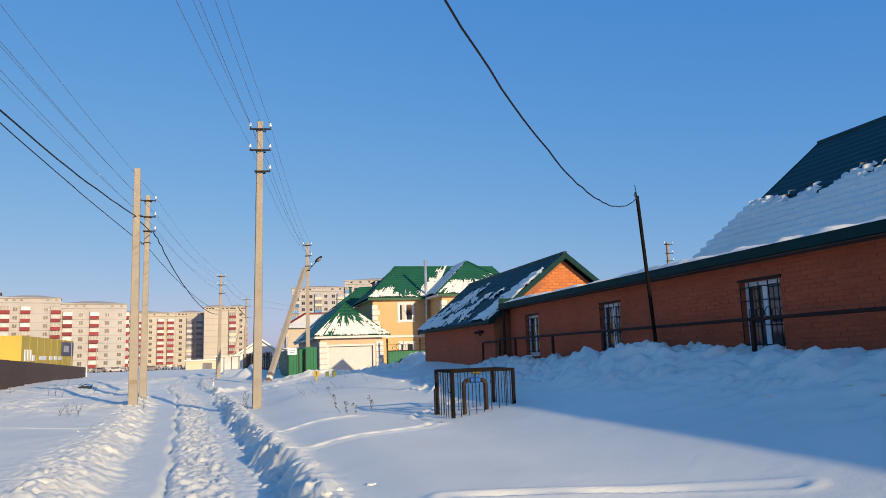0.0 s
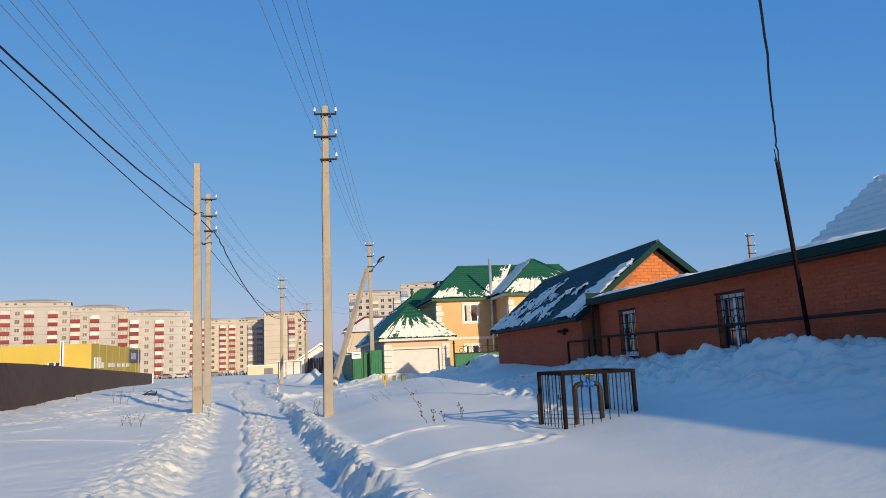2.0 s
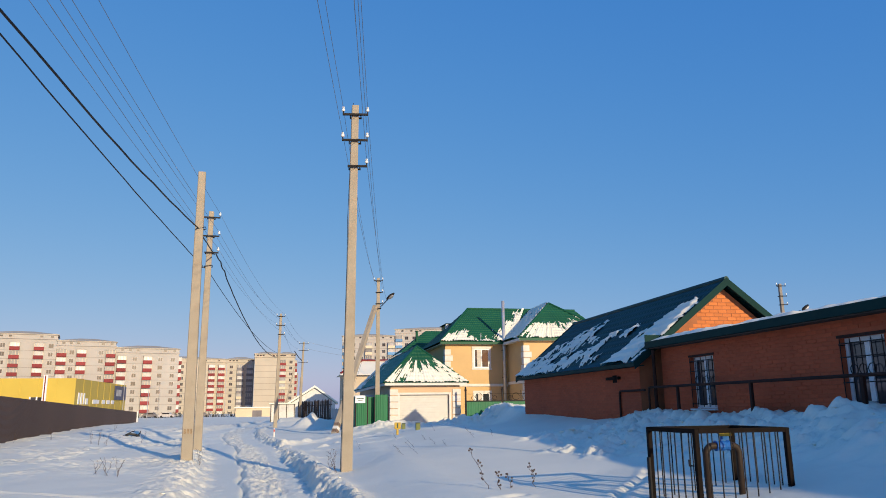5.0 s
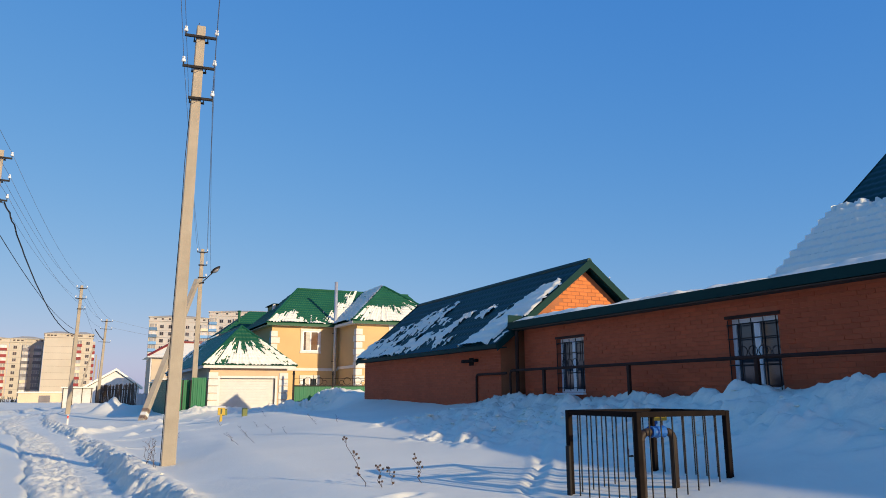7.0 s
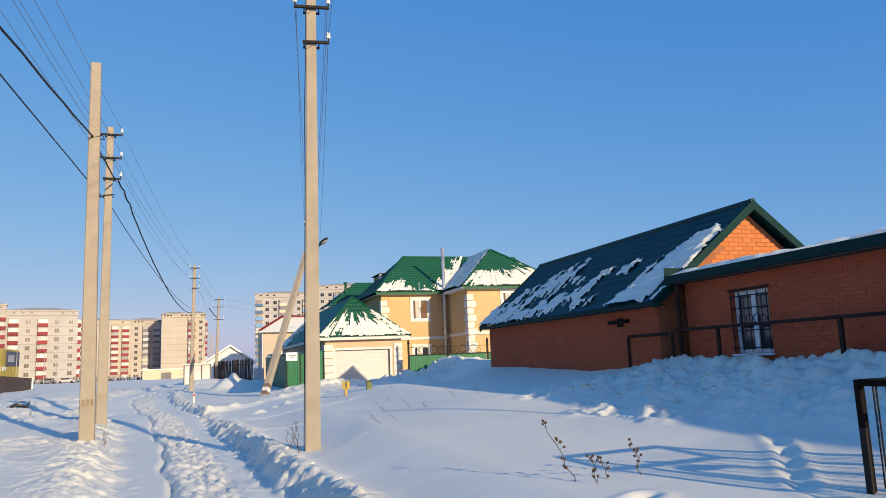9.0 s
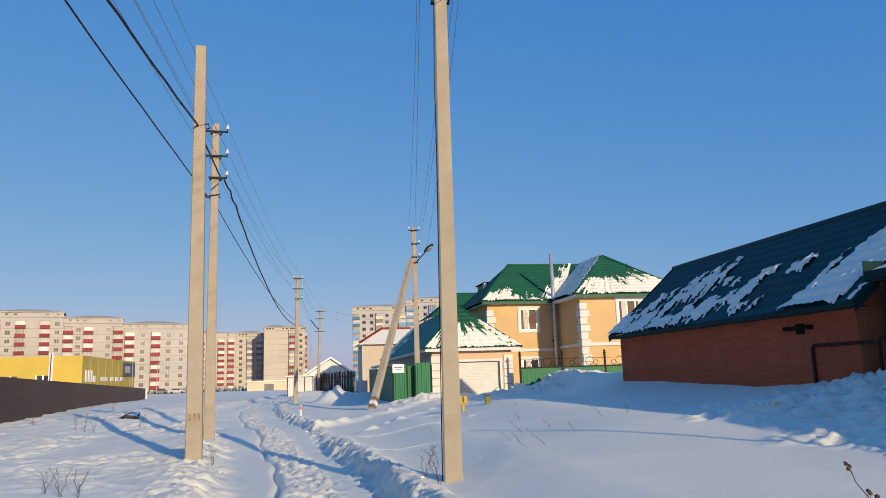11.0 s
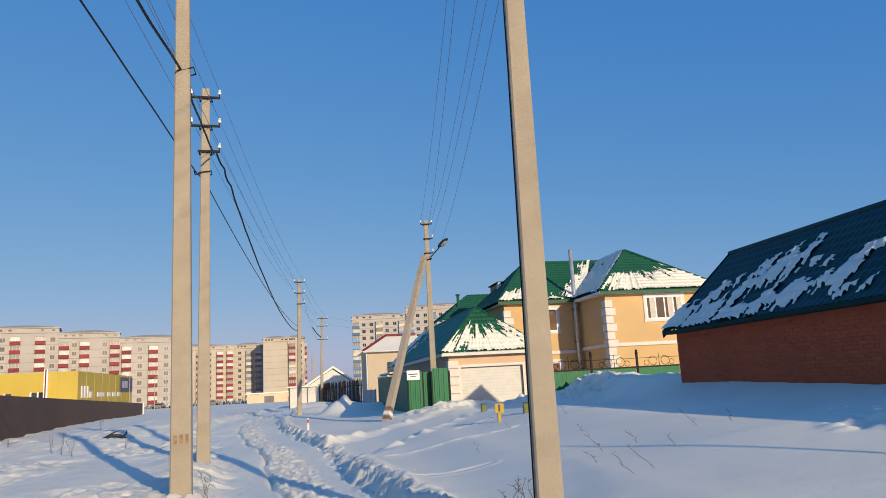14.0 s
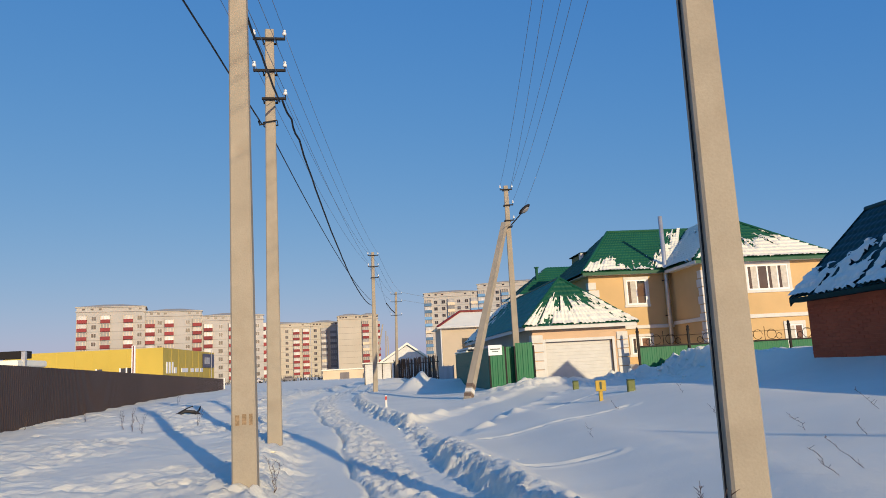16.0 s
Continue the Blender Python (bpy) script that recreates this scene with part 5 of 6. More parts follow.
part("eave_board", box(12.5 - o - 0.02, 12.5 - o, 49 - o, 52.3, HZE - 0.18, HZE - 0.03), M["white_render"], house)
part("soffit", box(8.2 - o, 12.5 - o, 52.6 - o, 52.6, HZE - 0.12, HZE - 0.10), M["white_render"], house)
part("soffit", box(12.5 - o, 18.6 + o, 49 - o, 49, HZE - 0.16, HZE - 0.14), M["white_render"], house)
part("soffit", box(12.5 - o, 12.5, 49, 52.6 - o, HZE - 0.16, HZE - 0.14), M["white_render"], house)
part("soffit", box(8.2 - o, 8.2, 52.6, 60.2, HZE - 0.12, HZE - 0.10), M["white_render"], house)
roof_snow("roof_snow", (8.2 - o, 52.6 - o, HZE), (12.6, 52.6 - o, HZE), (10.7, 56.4, 8.3), (12.6, 56.4, 8.3),
          lambda u, v: 0.50 - 0.30 * v - 0.22 * np.abs(u - 1.3) + 0.5 * (fbm(u * 2.2, v * 0.9, 3) - 0.5), house, cell=0.06, thick=0.08, label="patch of snow on the eave", seed=8.0)
roof_snow("roof_snow", (12.5 - o, 49 - o, HZE - 0.05), (12.5 - o, 53.6, HZE - 0.05), w0, w1,
          lambda u, v: 0.34 + 0.55 * (fbm(u * 2.6, v * 0.9, 3) - 0.5), house, cell=0.06, thick=0.11, label="deep snow in the roof valley", seed=9.0)
roof_snow("roof_snow", (12.5 - o - 1.6, 52.6 - o, HZE), (12.5 - o + 0.6, 52.6 - o, HZE), (13.4, 56.4, 8.3), (15.0, 56.4, 8.3),
          lambda u, v: -0.10 + 0.30 * u - 0.05 * v + 0.6 * (fbm(u * 2.2, v * 1.0, 3) - 0.5), house, cell=0.06, thick=0.09, label="snow drifted in the roof valley", seed=9.5)
roof_snow("roof_snow", (12.5 - o, 49 - o, HZE - 0.05), (18.6 + o, 49 - o, HZE - 0.05), w0, w0,
          lambda u, v: np.minimum((1.9 - v) * 0.32, 0.17) + 0.6 * (fbm(u * 2.4, v * 1.0, 3) - 0.5) * sstep(0.6, 1.6, v) + 0.02 * u, house, cell=0.06, thick=0.08, label="snow on the lower half of the hip", seed=4.0)
part("flue", tube([(12.2, 52.35, 0.8), (12.2, 52.35, 8.35)], 0.11, 10), M["galv"], house, "tall galvanised flue pipe", smooth=True)
for z in (3.2, 5.0):
    part("flue_bracket", box(12.08, 12.32, 52.3, 52.6, z, z + 0.04), M["dark_steel"], house)
# dormer on the west slope, and a lower rear roof with a vent
dorm = part("dormer", box(9.30, 11.0, 57.0, 59.2, 5.9, 7.25), M["dormer"], house, "olive sheet-clad roof dormer")
for k in range(9):
    part("sheet_rib", box(9.42 + 0.18 * k, 9.46 + 0.18 * k, 56.97, 56.998, 6.0, 7.24), M["green_roof"], dorm)
part("dormer_edge", box(9.20, 9.36, 56.95, 57.3, 5.9, 7.26), M["white_render"], dorm)
part("dormer_roof", box(9.15, 11.1, 56.92, 59.3, 7.265, 7.31, bevel=0.01), M["fascia"], dorm)
part("dormer_snow", box(9.6, 11.0, 57.2, 59.2, 7.312, 7.37, bevel=0.02), M["snow"], dorm)
rear = part("rear_wall", box(6.9, 13.3, 62.5, 68, -0.3, 5.5), M["house_yellow"], house)
tile_sheet("rear_roof", (6.5, 62.1, 5.5), (13.7, 62.1, 5.5), (9.2, 65.4, 7.6), (11.3, 65.4, 7.6), M["green_roof"], rear)
tile_sheet("rear_roof", (6.5, 62.1, 5.5), (6.5, 68.4, 5.5), (9.2, 65.4, 7.6), (9.2, 65.4, 7.6), M["green_roof"], rear)
part("vent_pipe", tube([(8.15, 63.8, 6.0), (8.15, 63.8, 7.4)], 0.10, 8), M["green_roof"], rear)
part("vent_cap", tube([(8.15, 63.8, 7.38), (8.15, 63.8, 7.46)], 0.16, 8), M["green_roof"], rear)

# ---- green fence with finialled posts ----
gf = thing("green_fence", "green sheet fence with dark finialled posts and scrollwork", "fence", kind="structure")


def profiled(name, x0, x1, y, z0, z1, material, parent, pitch=0.2, amp=0.02, along="x", label=""):
    """A trapezoid-profiled sheet in the plane y (or x) = const."""
    V, F, k = [], [], 0
    n = int((x1 - x0) / pitch) + 1
    us = []
    for i in range(n):
        for f, d in ((0.0, 0), (0.35, 0), (0.45, 1), (0.90, 1)):
            u = x0 + (i + f) * pitch
            if u <= x1:
                us.append((u, d))
    for u, d in us:
        for z in (z0, z1):
            V.append((u, y - amp * d, z) if along == "x" else (y - amp * d, u, z))
    for i in range(len(us) - 1):
        F.append((2 * i, 2 * i + 2, 2 * i + 3, 2 * i + 1))
    m = len(V)
    V += [(v[0], v[1] + 0.03, v[2]) if along == "x" else (v[0] + 0.03, v[1], v[2]) for v in V[:m]]
    F += [(a + m, d + m, c + m, b + m) for a, b, c, d in F[:]]
    for i in range(len(us) - 1):
        F.append((2 * i + 1, 2 * i + 3, 2 * i + 3 + m, 2 * i + 1 + m))
    return raw(name, V, F, material, parent, label)


xs = [7.86, 10.0, 12.2, 14.35, 16.5]
for a, b in zip(xs, xs[1:]):
    profiled("panel", a + 0.06, b - 0.06, 45.5, 0.1, 1.62, M["green_sheet"], gf, amp=0.006)
    part("rail", box(a, b, 45.46, 45.52, 1.6, 1.66), M["dark_steel"], gf)
    bm = bmesh.new()     # wrought scrolls above the rail
    c = (a + b) / 2
    for sgn in (-1, 1):
        add_tube(bm, arc((c + sgn * 0.30, 45.5, 1.88), (1, 0, 0), (0, 0, 1), 0.20, 0, 330, 14), 0.012, 5)
        add_tube(bm, arc((c + sgn * 0.62, 45.5, 1.80), (1, 0, 0), (0, 0, 1), 0.12, 0, 330, 12), 0.012, 5)
    add_tube(bm, [(c, 45.5, 1.66), (c, 45.5, 2.22)], 0.012, 5)
    add_tube(bm, [(a, 45.5, 2.02), (b, 45.5, 2.02)], 0.010, 5)
    part("scrollwork", bm, M["brown_paint"], gf, "rusty wrought-iron scrolls")
for x in xs:
    p = part("post", box(x - 0.045, x + 0.045, 45.45, 45.54, 0.0, 2.22, bevel=0.008), M["dark_steel"], gf)
    part("finial", tube([(x, 45.495, 2.2), (x, 45.495, 2.24), (x, 45.495, 2.30), (x, 45.495, 2.36), (x, 45.495, 2.42)], [0.07, 0.075, 0.05, 0.06, 0.01], 8), M["dark_steel"], p)

# ---- green gates and side fence left of the garage ----
gates = thing("green_gate", "green profiled-sheet yard gate with a white plate", "gate", kind="structure")
profiled("gate_leaf", 1.72, 2.32, 45.2, 0.0, 1.92, M["green_sheet"], gates)
profiled("gate_leaf", 2.74, 3.44, 45.2, 0.1, 2.02, M["green_sheet"], gates)
profiled("gate_recess", 2.30, 2.78, 45.55, 0.1, 1.9, M["green_sheet"], gates)
part("plate", box(1.66, 2.20, 45.14, 45.17, 1.58, 1.98, bevel=0.005), M["white_plastic"], gates, "white plate with unreadable lines")
bm = bmesh.new()
add_box(bm, 1.73, 2.12, 45.133, 45.139, 1.80, 1.84); add_box(bm, 1.80, 2.05, 45.133, 45.139, 1.71, 1.74)
part("plate_lines", bm, M["bars"], gates)
for x in (1.70, 2.34, 2.72, 3.48):
    part("gate_post", box(x - 0.03, x + 0.03, 45.2, 45.28, -0.1, 1.9), M["dark_steel"], gates)
sf = thing("side_fence", "green sheet fence along the garage yard, in shade", "fence", kind="structure")
profiled("panel", 45.3, 57.0, 1.68, -0.1, 1.86, M["shaded_green_sheet"], sf, along="y")
part("cap_snow", box(1.62, 1.76, 52, 57.0, 1.87, 1.95, bevel=0.03), M["snow"], sf)
part("inner_roof", box(1.75, 3.35, 52, 57, 2.0, 2.1, bevel=0.02), M["white_render"], sf)
gs = thing("grey_fence", "pale grey sheet fence half buried in snow", "fence", kind="structure")
profiled("panel", 57.2, 66.0, 1.5, -0.2, 1.25, M["grey_sheet"], gs, along="y")
for k in range(4):
    part("post", box(1.5, 1.56, 57.2 + 2.9 * k, 57.28 + 2.9 * k, -0.2, 1.3), M["grey_sheet"], gs)
wf = thing("wooden_fence", "old dark wooden paling fence with leaning boards", "fence", kind="structure")
rng = random.Random(21)
plank = bpy.data.meshes.new("plank")
plank.from_pydata([(-0.012, -0.08, 0), (0.012, -0.08, 0), (0.012, 0.08, 0), (-0.012, 0.08, 0), (-0.012, -0.08, 1.0), (0.012, -0.08, 1.0), (0.012, 0.08, 1.0), (-0.012, 0.08, 1.0), (0, 0, 1.04)], [],
                  [(0, 1, 5, 4), (1, 2, 6, 5), (2, 3, 7, 6), (3, 0, 4, 7), (4, 5, 8), (5, 6, 8), (6, 7, 8), (7, 4, 8), (3, 2, 1, 0)])
plank.materials.append(M["old_wood"])
for k in range(100):
    y = 66.2 + k * 0.20
    x = 1.45 - 0.125 * (y - 66)
    ob = new("plank", plank)
    ob.parent = wf
    ob.matrix_local = pose(x + rng.uniform(-0.03, 0.03), y, -0.35, rng.uniform(-2, 2), rng.uniform(-2, 2), 7 + rng.uniform(-4, 4)) @ Matrix.Diagonal((1, 1.5, rng.uniform(2.22, 2.38), 1))
for z in (0.5, 1.6):
    part("rail", tube([(1.50, 66.2, z), (1.50 - 0.125 * 20, 86.2, z)], 0.035, 5), M["old_wood"], wf)

# ---- small markers by the garage ----
def marker(x, y, label, cap=True):
    z = ground_z(x, y)
    m = thing("gas_marker", label, "marker post", at=(x, y, z))
    part("post", box(-0.04, 0.04, -0.03, 0.03, -0.3, 0.44, bevel=0.006), M["yellow_paint"], m)
    if cap:
        part("board", box(-0.12, 0.12, -0.06, -0.03, 0.21, 0.45, bevel=0.008), M["yellow_paint"], m)
        part("board_line", box(-0.03, 0.02, -0.064, -0.061, 0.25, 0.42), M["bars"], m)
    return m


marker(2.26, 33.05, "small yellow gas marker board on a post in snow")
for x, y in ((3.4, 39.2), (3.1, 33.4)):
    z = ground_z(x, y)
    s = thing("low_stake", "short dark olive stake poking from the snow", "stake", at=(x, y, z))
    part("stake", box(-0.09, 0.09, -0.05, 0.05, -0.2, 0.25, bevel=0.02), M["dormer"], s)
    part("stake_cap", box(-0.095, 0.095, -0.055, 0.055, 0.25, 0.27, bevel=0.008), M["bars"], s)
z = ground_z(-2.45, 41.3)
rm = thing("reflector_post", "small white roadside post with a red reflector", "marker post", at=(-2.45, 41.3, z))
part("post", box(-0.035, 0.035, -0.03, 0.03, -0.2, 0.40, bevel=0.01), M["white_render"], rm)
part("reflector", box(-0.03, 0.03, -0.036, -0.031, 0.25, 0.36), M["red_paint"], rm)

# ---- gas valve cage ----
CZ = 0.25
cage = thing("gas_valve_cage", "rusty dark steel cage round a gas valve in snow", "cage", at=(2.90, 13.14, CZ), rz=2)
CW, CD, CH = 1.20, 1.05, 0.81
for x in (0, CW):
    for y in (0, CD):
        part("corner_post", box(x - 0.028, x + 0.028, y - 0.028, y + 0.028, -0.4, CH, bevel=0.004), M["brown_paint"], cage)
for a in ((0.03, CW - 0.03, -0.025, 0.025), (0.03, CW - 0.03, CD - 0.025, CD + 0.025), (-0.025, 0.025, 0.03, CD - 0.03), (CW - 0.025, CW + 0.025, 0.03, CD - 0.03)):
    part("top_rail", box(*a, CH - 0.05, CH + 0.002), M["brown_paint"], cage)
for k in range(1, 8):
    for y in (0, CD):
        part("bar", tube([(CW * k / 8, y, -0.3), (CW * k / 8, y, CH - 0.02)], 0.008, 6), M["dark_steel"], cage)
for k in range(1, 7):
    for x in (0, CW):
        part("bar", tube([(x, CD * k / 7, -0.3), (x, CD * k / 7, CH - 0.02)], 0.008, 6), M["dark_steel"], cage)
part("gate_tube", box(-0.06, -0.03, CD - 0.06, CD + 0.0, -0.3, 0.44, bevel=0.004), M["dark_steel"], cage)
part("gate_latch", tube([(0.0, 0.08, 0.40), (-0.06, 0.08, 0.40), (-0.06, 0.08, 0.47)], 0.010, 5), M["dark_steel"], cage)
part("yellow_tag", box(0.50, 0.66, 0.28, 0.30, CH - 0.10, CH - 0.055), M["yellow_paint"], cage, "yellow tag")
valve = thing("gas_valve", "weathered ochre gas pipe loop with a blue valve", "valve", at=(2.90, 13.14, CZ), rz=2)
c0, c1, vz, vy = 0.32, 0.76, 0.60, 0.31
part("pipe_loop", tube([(c0, vy, -0.4), (c0, vy, vz - 0.09), *arc((c0 + 0.09, vy, vz - 0.09), (-1, 0, 0), (0, 0, 1), 0.09, 0, 90, 5), *arc((c1 - 0.09, vy, vz - 0.09), (0, 0, 1), (1, 0, 0), 0.09, 0, 90, 5), (c1, vy, -0.4)], 0.040, 10), M["ochre_pipe"], valve, smooth=True)
part("valve_body", tube([(c0 + 0.13, vy, vz), (c0 + 0.14, vy, vz), (c0 + 0.17, vy, vz), (c0 + 0.22, vy, vz), (c0 + 0.27, vy, vz), (c0 + 0.30, vy, vz), (c0 + 0.31, vy, vz)], [0.062, 0.062, 0.048, 0.062, 0.048, 0.062, 0.062], 12), M["blue_paint"], valve, "blue ball valve", smooth=False)
part("valve_stem", tube([(c0 + 0.22, vy, vz + 0.04), (c0 + 0.22, vy, vz + 0.17)], 0.016, 6), M["blue_paint"], valve)
part("valve_handle", box(c0 + 0.17, c0 + 0.27, vy - 0.015, vy + 0.015, vz + 0.14, vz + 0.17, bevel=0.004), M["brown_paint"], valve)

# ---- dry weeds in the snow ----
def weed(x, y, h, lean, label, heads=True, n=1, seed=0):
    rng = random.Random(seed)
    z = ground_z(x, y)
    w = thing("dry_weed", label, "dry plant", "dry weeds", at=(x, y, z))
    for s in range(n):
        a, l = rng.uniform(0, 6.28), lean + rng.uniform(-0.05, 0.05)
        dx, dy = math.cos(a) * l if n > 1 else -abs(l), math.sin(a) * l * 0.5
        hh = h * rng.uniform(0.75, 1.1)
        pts = [(rng.gauss(0, 0.02) * (i > 0) + dx * (i / 6) ** 1.4 * hh, dy * (i / 6) ** 1.4 * hh, -0.06 + (hh + 0.06) * i / 6) for i in range(7)]
        stem = part("stem", tube(pts, [g * (0.0006 if n > 1 else 0.0008 if heads else 0.0005) for g in (6, 6, 5.5, 5, 4.5, 4, 2.5)], 5), M["weed"], w)
        bm = bmesh.new()
        for i in range(int(9 * h / 0.5) + 4):
            t = rng.uniform(0.25, 1.0)
            k = min(5, int(t * 6)); p = Vector(pts[k]).lerp(Vector(pts[k + 1]), t * 6 - k)
            d = Vector((rng.uniform(-1, 1), rng.uniform(-1, 1), rng.uniform(0.2, 1))).normalized()
            L = rng.uniform(0.02, 0.07)
            add_tube(bm, [p, p + d * L], [0.0022, 0.0016], 4)
            if heads:
                q = p + d * L
                add_tube(bm, [q - d * 0.008, q + d * 0.004, q + d * 0.022], [0.005, 0.016, 0.004], 5)
        tagged(part("seed_spray", bm, M["weed"], stem), kind="stuff")
    return w


weed(1.17, 15.87, 0.55, 0.45, "tall dry burdock weed with dark seed heads", True, 1, 1)
weed(1.30, 15.7, 0.28, 0.2, "dry weed with dark seed heads", True, 1, 2)
weed(1.50, 15.85, 0.18, 0.2, "small dry weed stub in snow", True, 1, 3)
weed(1.87, 15.85, 0.36, 0.25, "dry weed with dark seed heads", True, 1, 4)
for k, (x, y, h, l) in enumerate(((0.95, 22.7, 0.42, 1.1), (1.34, 22.9, 0.40, 1.2), (1.1, 24.0, 0.30, 1.1), (1.62, 25.0, 0.42, 1.1), (2.2, 25.1, 0.36, 0.9), (2.25, 24.2, 0.28, 0.2), (3.35, 25.4, 0.45, 1.0), (3.8, 25.2, 0.28, 0.15), (2.4, 27.7, 0.3, 0.9), (3.3, 31.0, 0.35, 0.8), (0.4, 27.5, 0.3, 0.7), (2.0, 31.0, 0.3, 0.9))):
    weed(x, y, h * 0.6, l, "thin bent dry stalk poking from smooth snow", False, 1, 10 + k)
for k, (x, y, h) in enumerate(((-0.72, 21.1, 0.55), (-0.78, 21.6, 0.4), (-5.4, 22.2, 0.45), (-5.15, 22.0, 0.4), (-5.7, 22.6, 0.3), (-9.0, 36.5, 0.6), (-8.6, 36.0, 0.5), (-9.4, 37.0, 0.5), (-4.0, 26.0, 0.4), (-13.2, 40, 0.6), (-12.6, 43, 0.7), (-11.4, 50, 0.5), (-7.6, 37.5, 0.4))):
    weed(x, y, h, 0.35, "tuft of thin dry grass stalks in snow", False, 3, 40 + k)
db = thing("black_debris", "crumpled black rubber scrap lying on the snow", "debris", at=(-8.6, 40.6, ground_z(-8.6, 40.6)))
bm = bmesh.new()
add_tube(bm, [(-0.5, -0.2, 0.05), (-0.2, 0.0, 0.22), (0.2, 0.1, 0.16), (0.5, 0.0, 0.08)], [0.04, 0.08, 0.09, 0.03], 7)
part("scrap", bm, M["rubber"], db)
part("flap", tube([(0.25, 0.1, 0.05), (0.45, 0.15, 0.25), (0.50, 0.15, 0.42)], [0.04, 0.05, 0.02], 6), M["rubber"], db)
part("strip", tube([(-0.6, -0.1, 0.10), (-0.1, 0.05, 0.36), (0.15, 0.1, 0.44)], 0.03, 5), M["rubber"], db)

db.scale = (0.65, 0.65, 0.65)

# ---- brown sheet fence ----
bf = thing("brown_fence", "long dark brown profiled-sheet fence along the field", "fence", kind="structure")
FX = lambda y: -13.7 - 0.145 * (y - 39.5)
y, k = -20.0, 0
while y < 147:
    y2 = y + 6.0
    z0 = ground_z(FX(y), y); z1 = ground_z(FX(y2), y2)
    V, F = [], []
    n = 30
    for i in range(n + 1):
        for f, d in ((0.0, 0), (0.4, 0), (0.5, 1), (0.9, 1)):
            t = min((i + f) / n, 1.0)
            yy = y + 6.0 * t
            top = np.interp(yy, [-20, 40, 150], [1.98, 1.98, 0.98])
            for zz in (-1.2, top):
                V.append((FX(yy) - 0.012 * d, yy, zz))
    m = len(V) // 2
    for i in range(m - 1):
        F.append((2 * i, 2 * i + 1, 2 * i + 3, 2 * i + 2))
    q = len(V)
    V += [(v[0] - 0.04, v[1], v[2]) for v in V[:q]]
    F += [(a + q, d + q, c + q, b + q) for a, b, c, d in F[:]] + [(2 * i + 1, 2 * i + 1 + q, 2 * i + 3 + q, 2 * i + 3) for i in range(m - 1)]
    raw("panel", V, F, M["brown_sheet"], bf)
    y = y2
part("end_post", box(FX(147) - 0.1, FX(147) + 0.1, 148.0, 148.2, -1.2, 1.1), M["white_plastic"], bf)

# ---- yellow hall ----
yh = thing("yellow_hall", "bright yellow cassette-clad commercial hall behind the fence", "commercial building")
YX0, YX1, YY0, YY1, YZ = -84.5, -50.3, 185.5, 237.0, 8.6
part("front_wall", box(YX0, YX1 - 0.02, YY0, YY0 + 0.5, -1.5, YZ), M["yellow_wall"], yh)
part("side_wall", box(YX1 - 0.5, YX1, YY0 + 0.02, YY1, -1.5, YZ - 0.05), M["olive_wall"], yh)
part("back_wall", box(YX0, YX1 - 0.5, YY1 - 0.5, YY1, -1.5, YZ), M["yellow_wall"], yh)
part("roof", box(YX0 + 0.3, YX1 - 0.6, YY0 + 0.6, YY1 - 0.6, YZ - 0.6, YZ - 0.4), M["snow"], yh)
for k in range(1, 8):
    part("panel_joint", box(YX1 - 0.01, YX1 + 0.06, YY0 + 52 * k / 8 - 0.06, YY0 + 52 * k / 8 + 0.06, -1, YZ - 0.1), M["yellow_wall"], yh)
for k in range(1, 9):
    part("panel_joint", box(YX0 + 34 * k / 9 - 0.05, YX0 + 34 * k / 9 + 0.05, YY0 - 0.04, YY0 + 0.01, -1, YZ - 0.1), M["yellow_wall"], yh)
for x in (-76.5, -72, -68.5, -64.5, -59.4, -58.0):
    w = part("window", box(x, x + 1.1, YY0 - 0.06, YY0 - 0.005, 2.8, 4.4), M["far_glass"], yh, "dark window with white frame")
    part("frame", box(x - 0.34, x - 0.03, YY0 - 0.07, YY0 - 0.005, 2.7, 4.5), M["white_plastic"], w)
part("flue", box(-57.0, -56.2, YY0 - 0.5, YY0 - 0.05, 1, 9.3), M["white_plastic"], yh, "white boxed flue")
part("flue_stripe", box(-56.75, -56.5, YY0 - 0.55, YY0 - 0.505, 1, 9.2), M["dark_red"], yh)
for k, (a, b, z0, z1) in enumerate(((188, 189.2, 2.8, 5.4), (190.2, 191.4, 2.8, 5.4), (192.6, 193.6, 2.8, 5.4), (194.6, 196.4, 2.8, 4.2), (201, 207, 3.0, 4.0), (210, 213, 3.0, 4.0), (215, 218, 3, 4), (220, 223, 3, 4))):
    part("sign_bar", box(YX1 + 0.005, YX1 + 0.12, a, b, z0, z1), M["white_plastic"], yh, "pale lettering reduced to bars")
part("billboard", box(YX1 + 0.08, YX1 + 0.30, 222.5, 236.0, 4.2, 8.0, bevel=0.04), M["billboard"], yh, "dark blue billboard")
part("billboard_bar", box(YX1 + 0.303, YX1 + 0.34, 224, 230, 5.2, 7.0), M["far_glazing"], yh)
lh = thing("low_house", "small house with a snowy roof beyond the fence", "house")
part("wall", box(-44.5, -39.5, 95, 101, -0.8, 3.4), M["beige"], lh)
part("roof", box(-45, -39, 94.6, 101.4, 3.4, 4.1, bevel=0.15), M["snow"], lh)
part("roof_box", box(-43.5, -40.5, 99, 101, 4.4, 5.2), M["dark_steel"], lh)
part("chimney", box(-39.3, -38.9, 96, 96.4, 3.4, 5.0), M["galv"], lh)
part("trim", box(-39.5, -39.46, 95, 101, 1.8, 3.4), M["old_wood"], lh)

# ---- apartment blocks ----
MESHES = {}


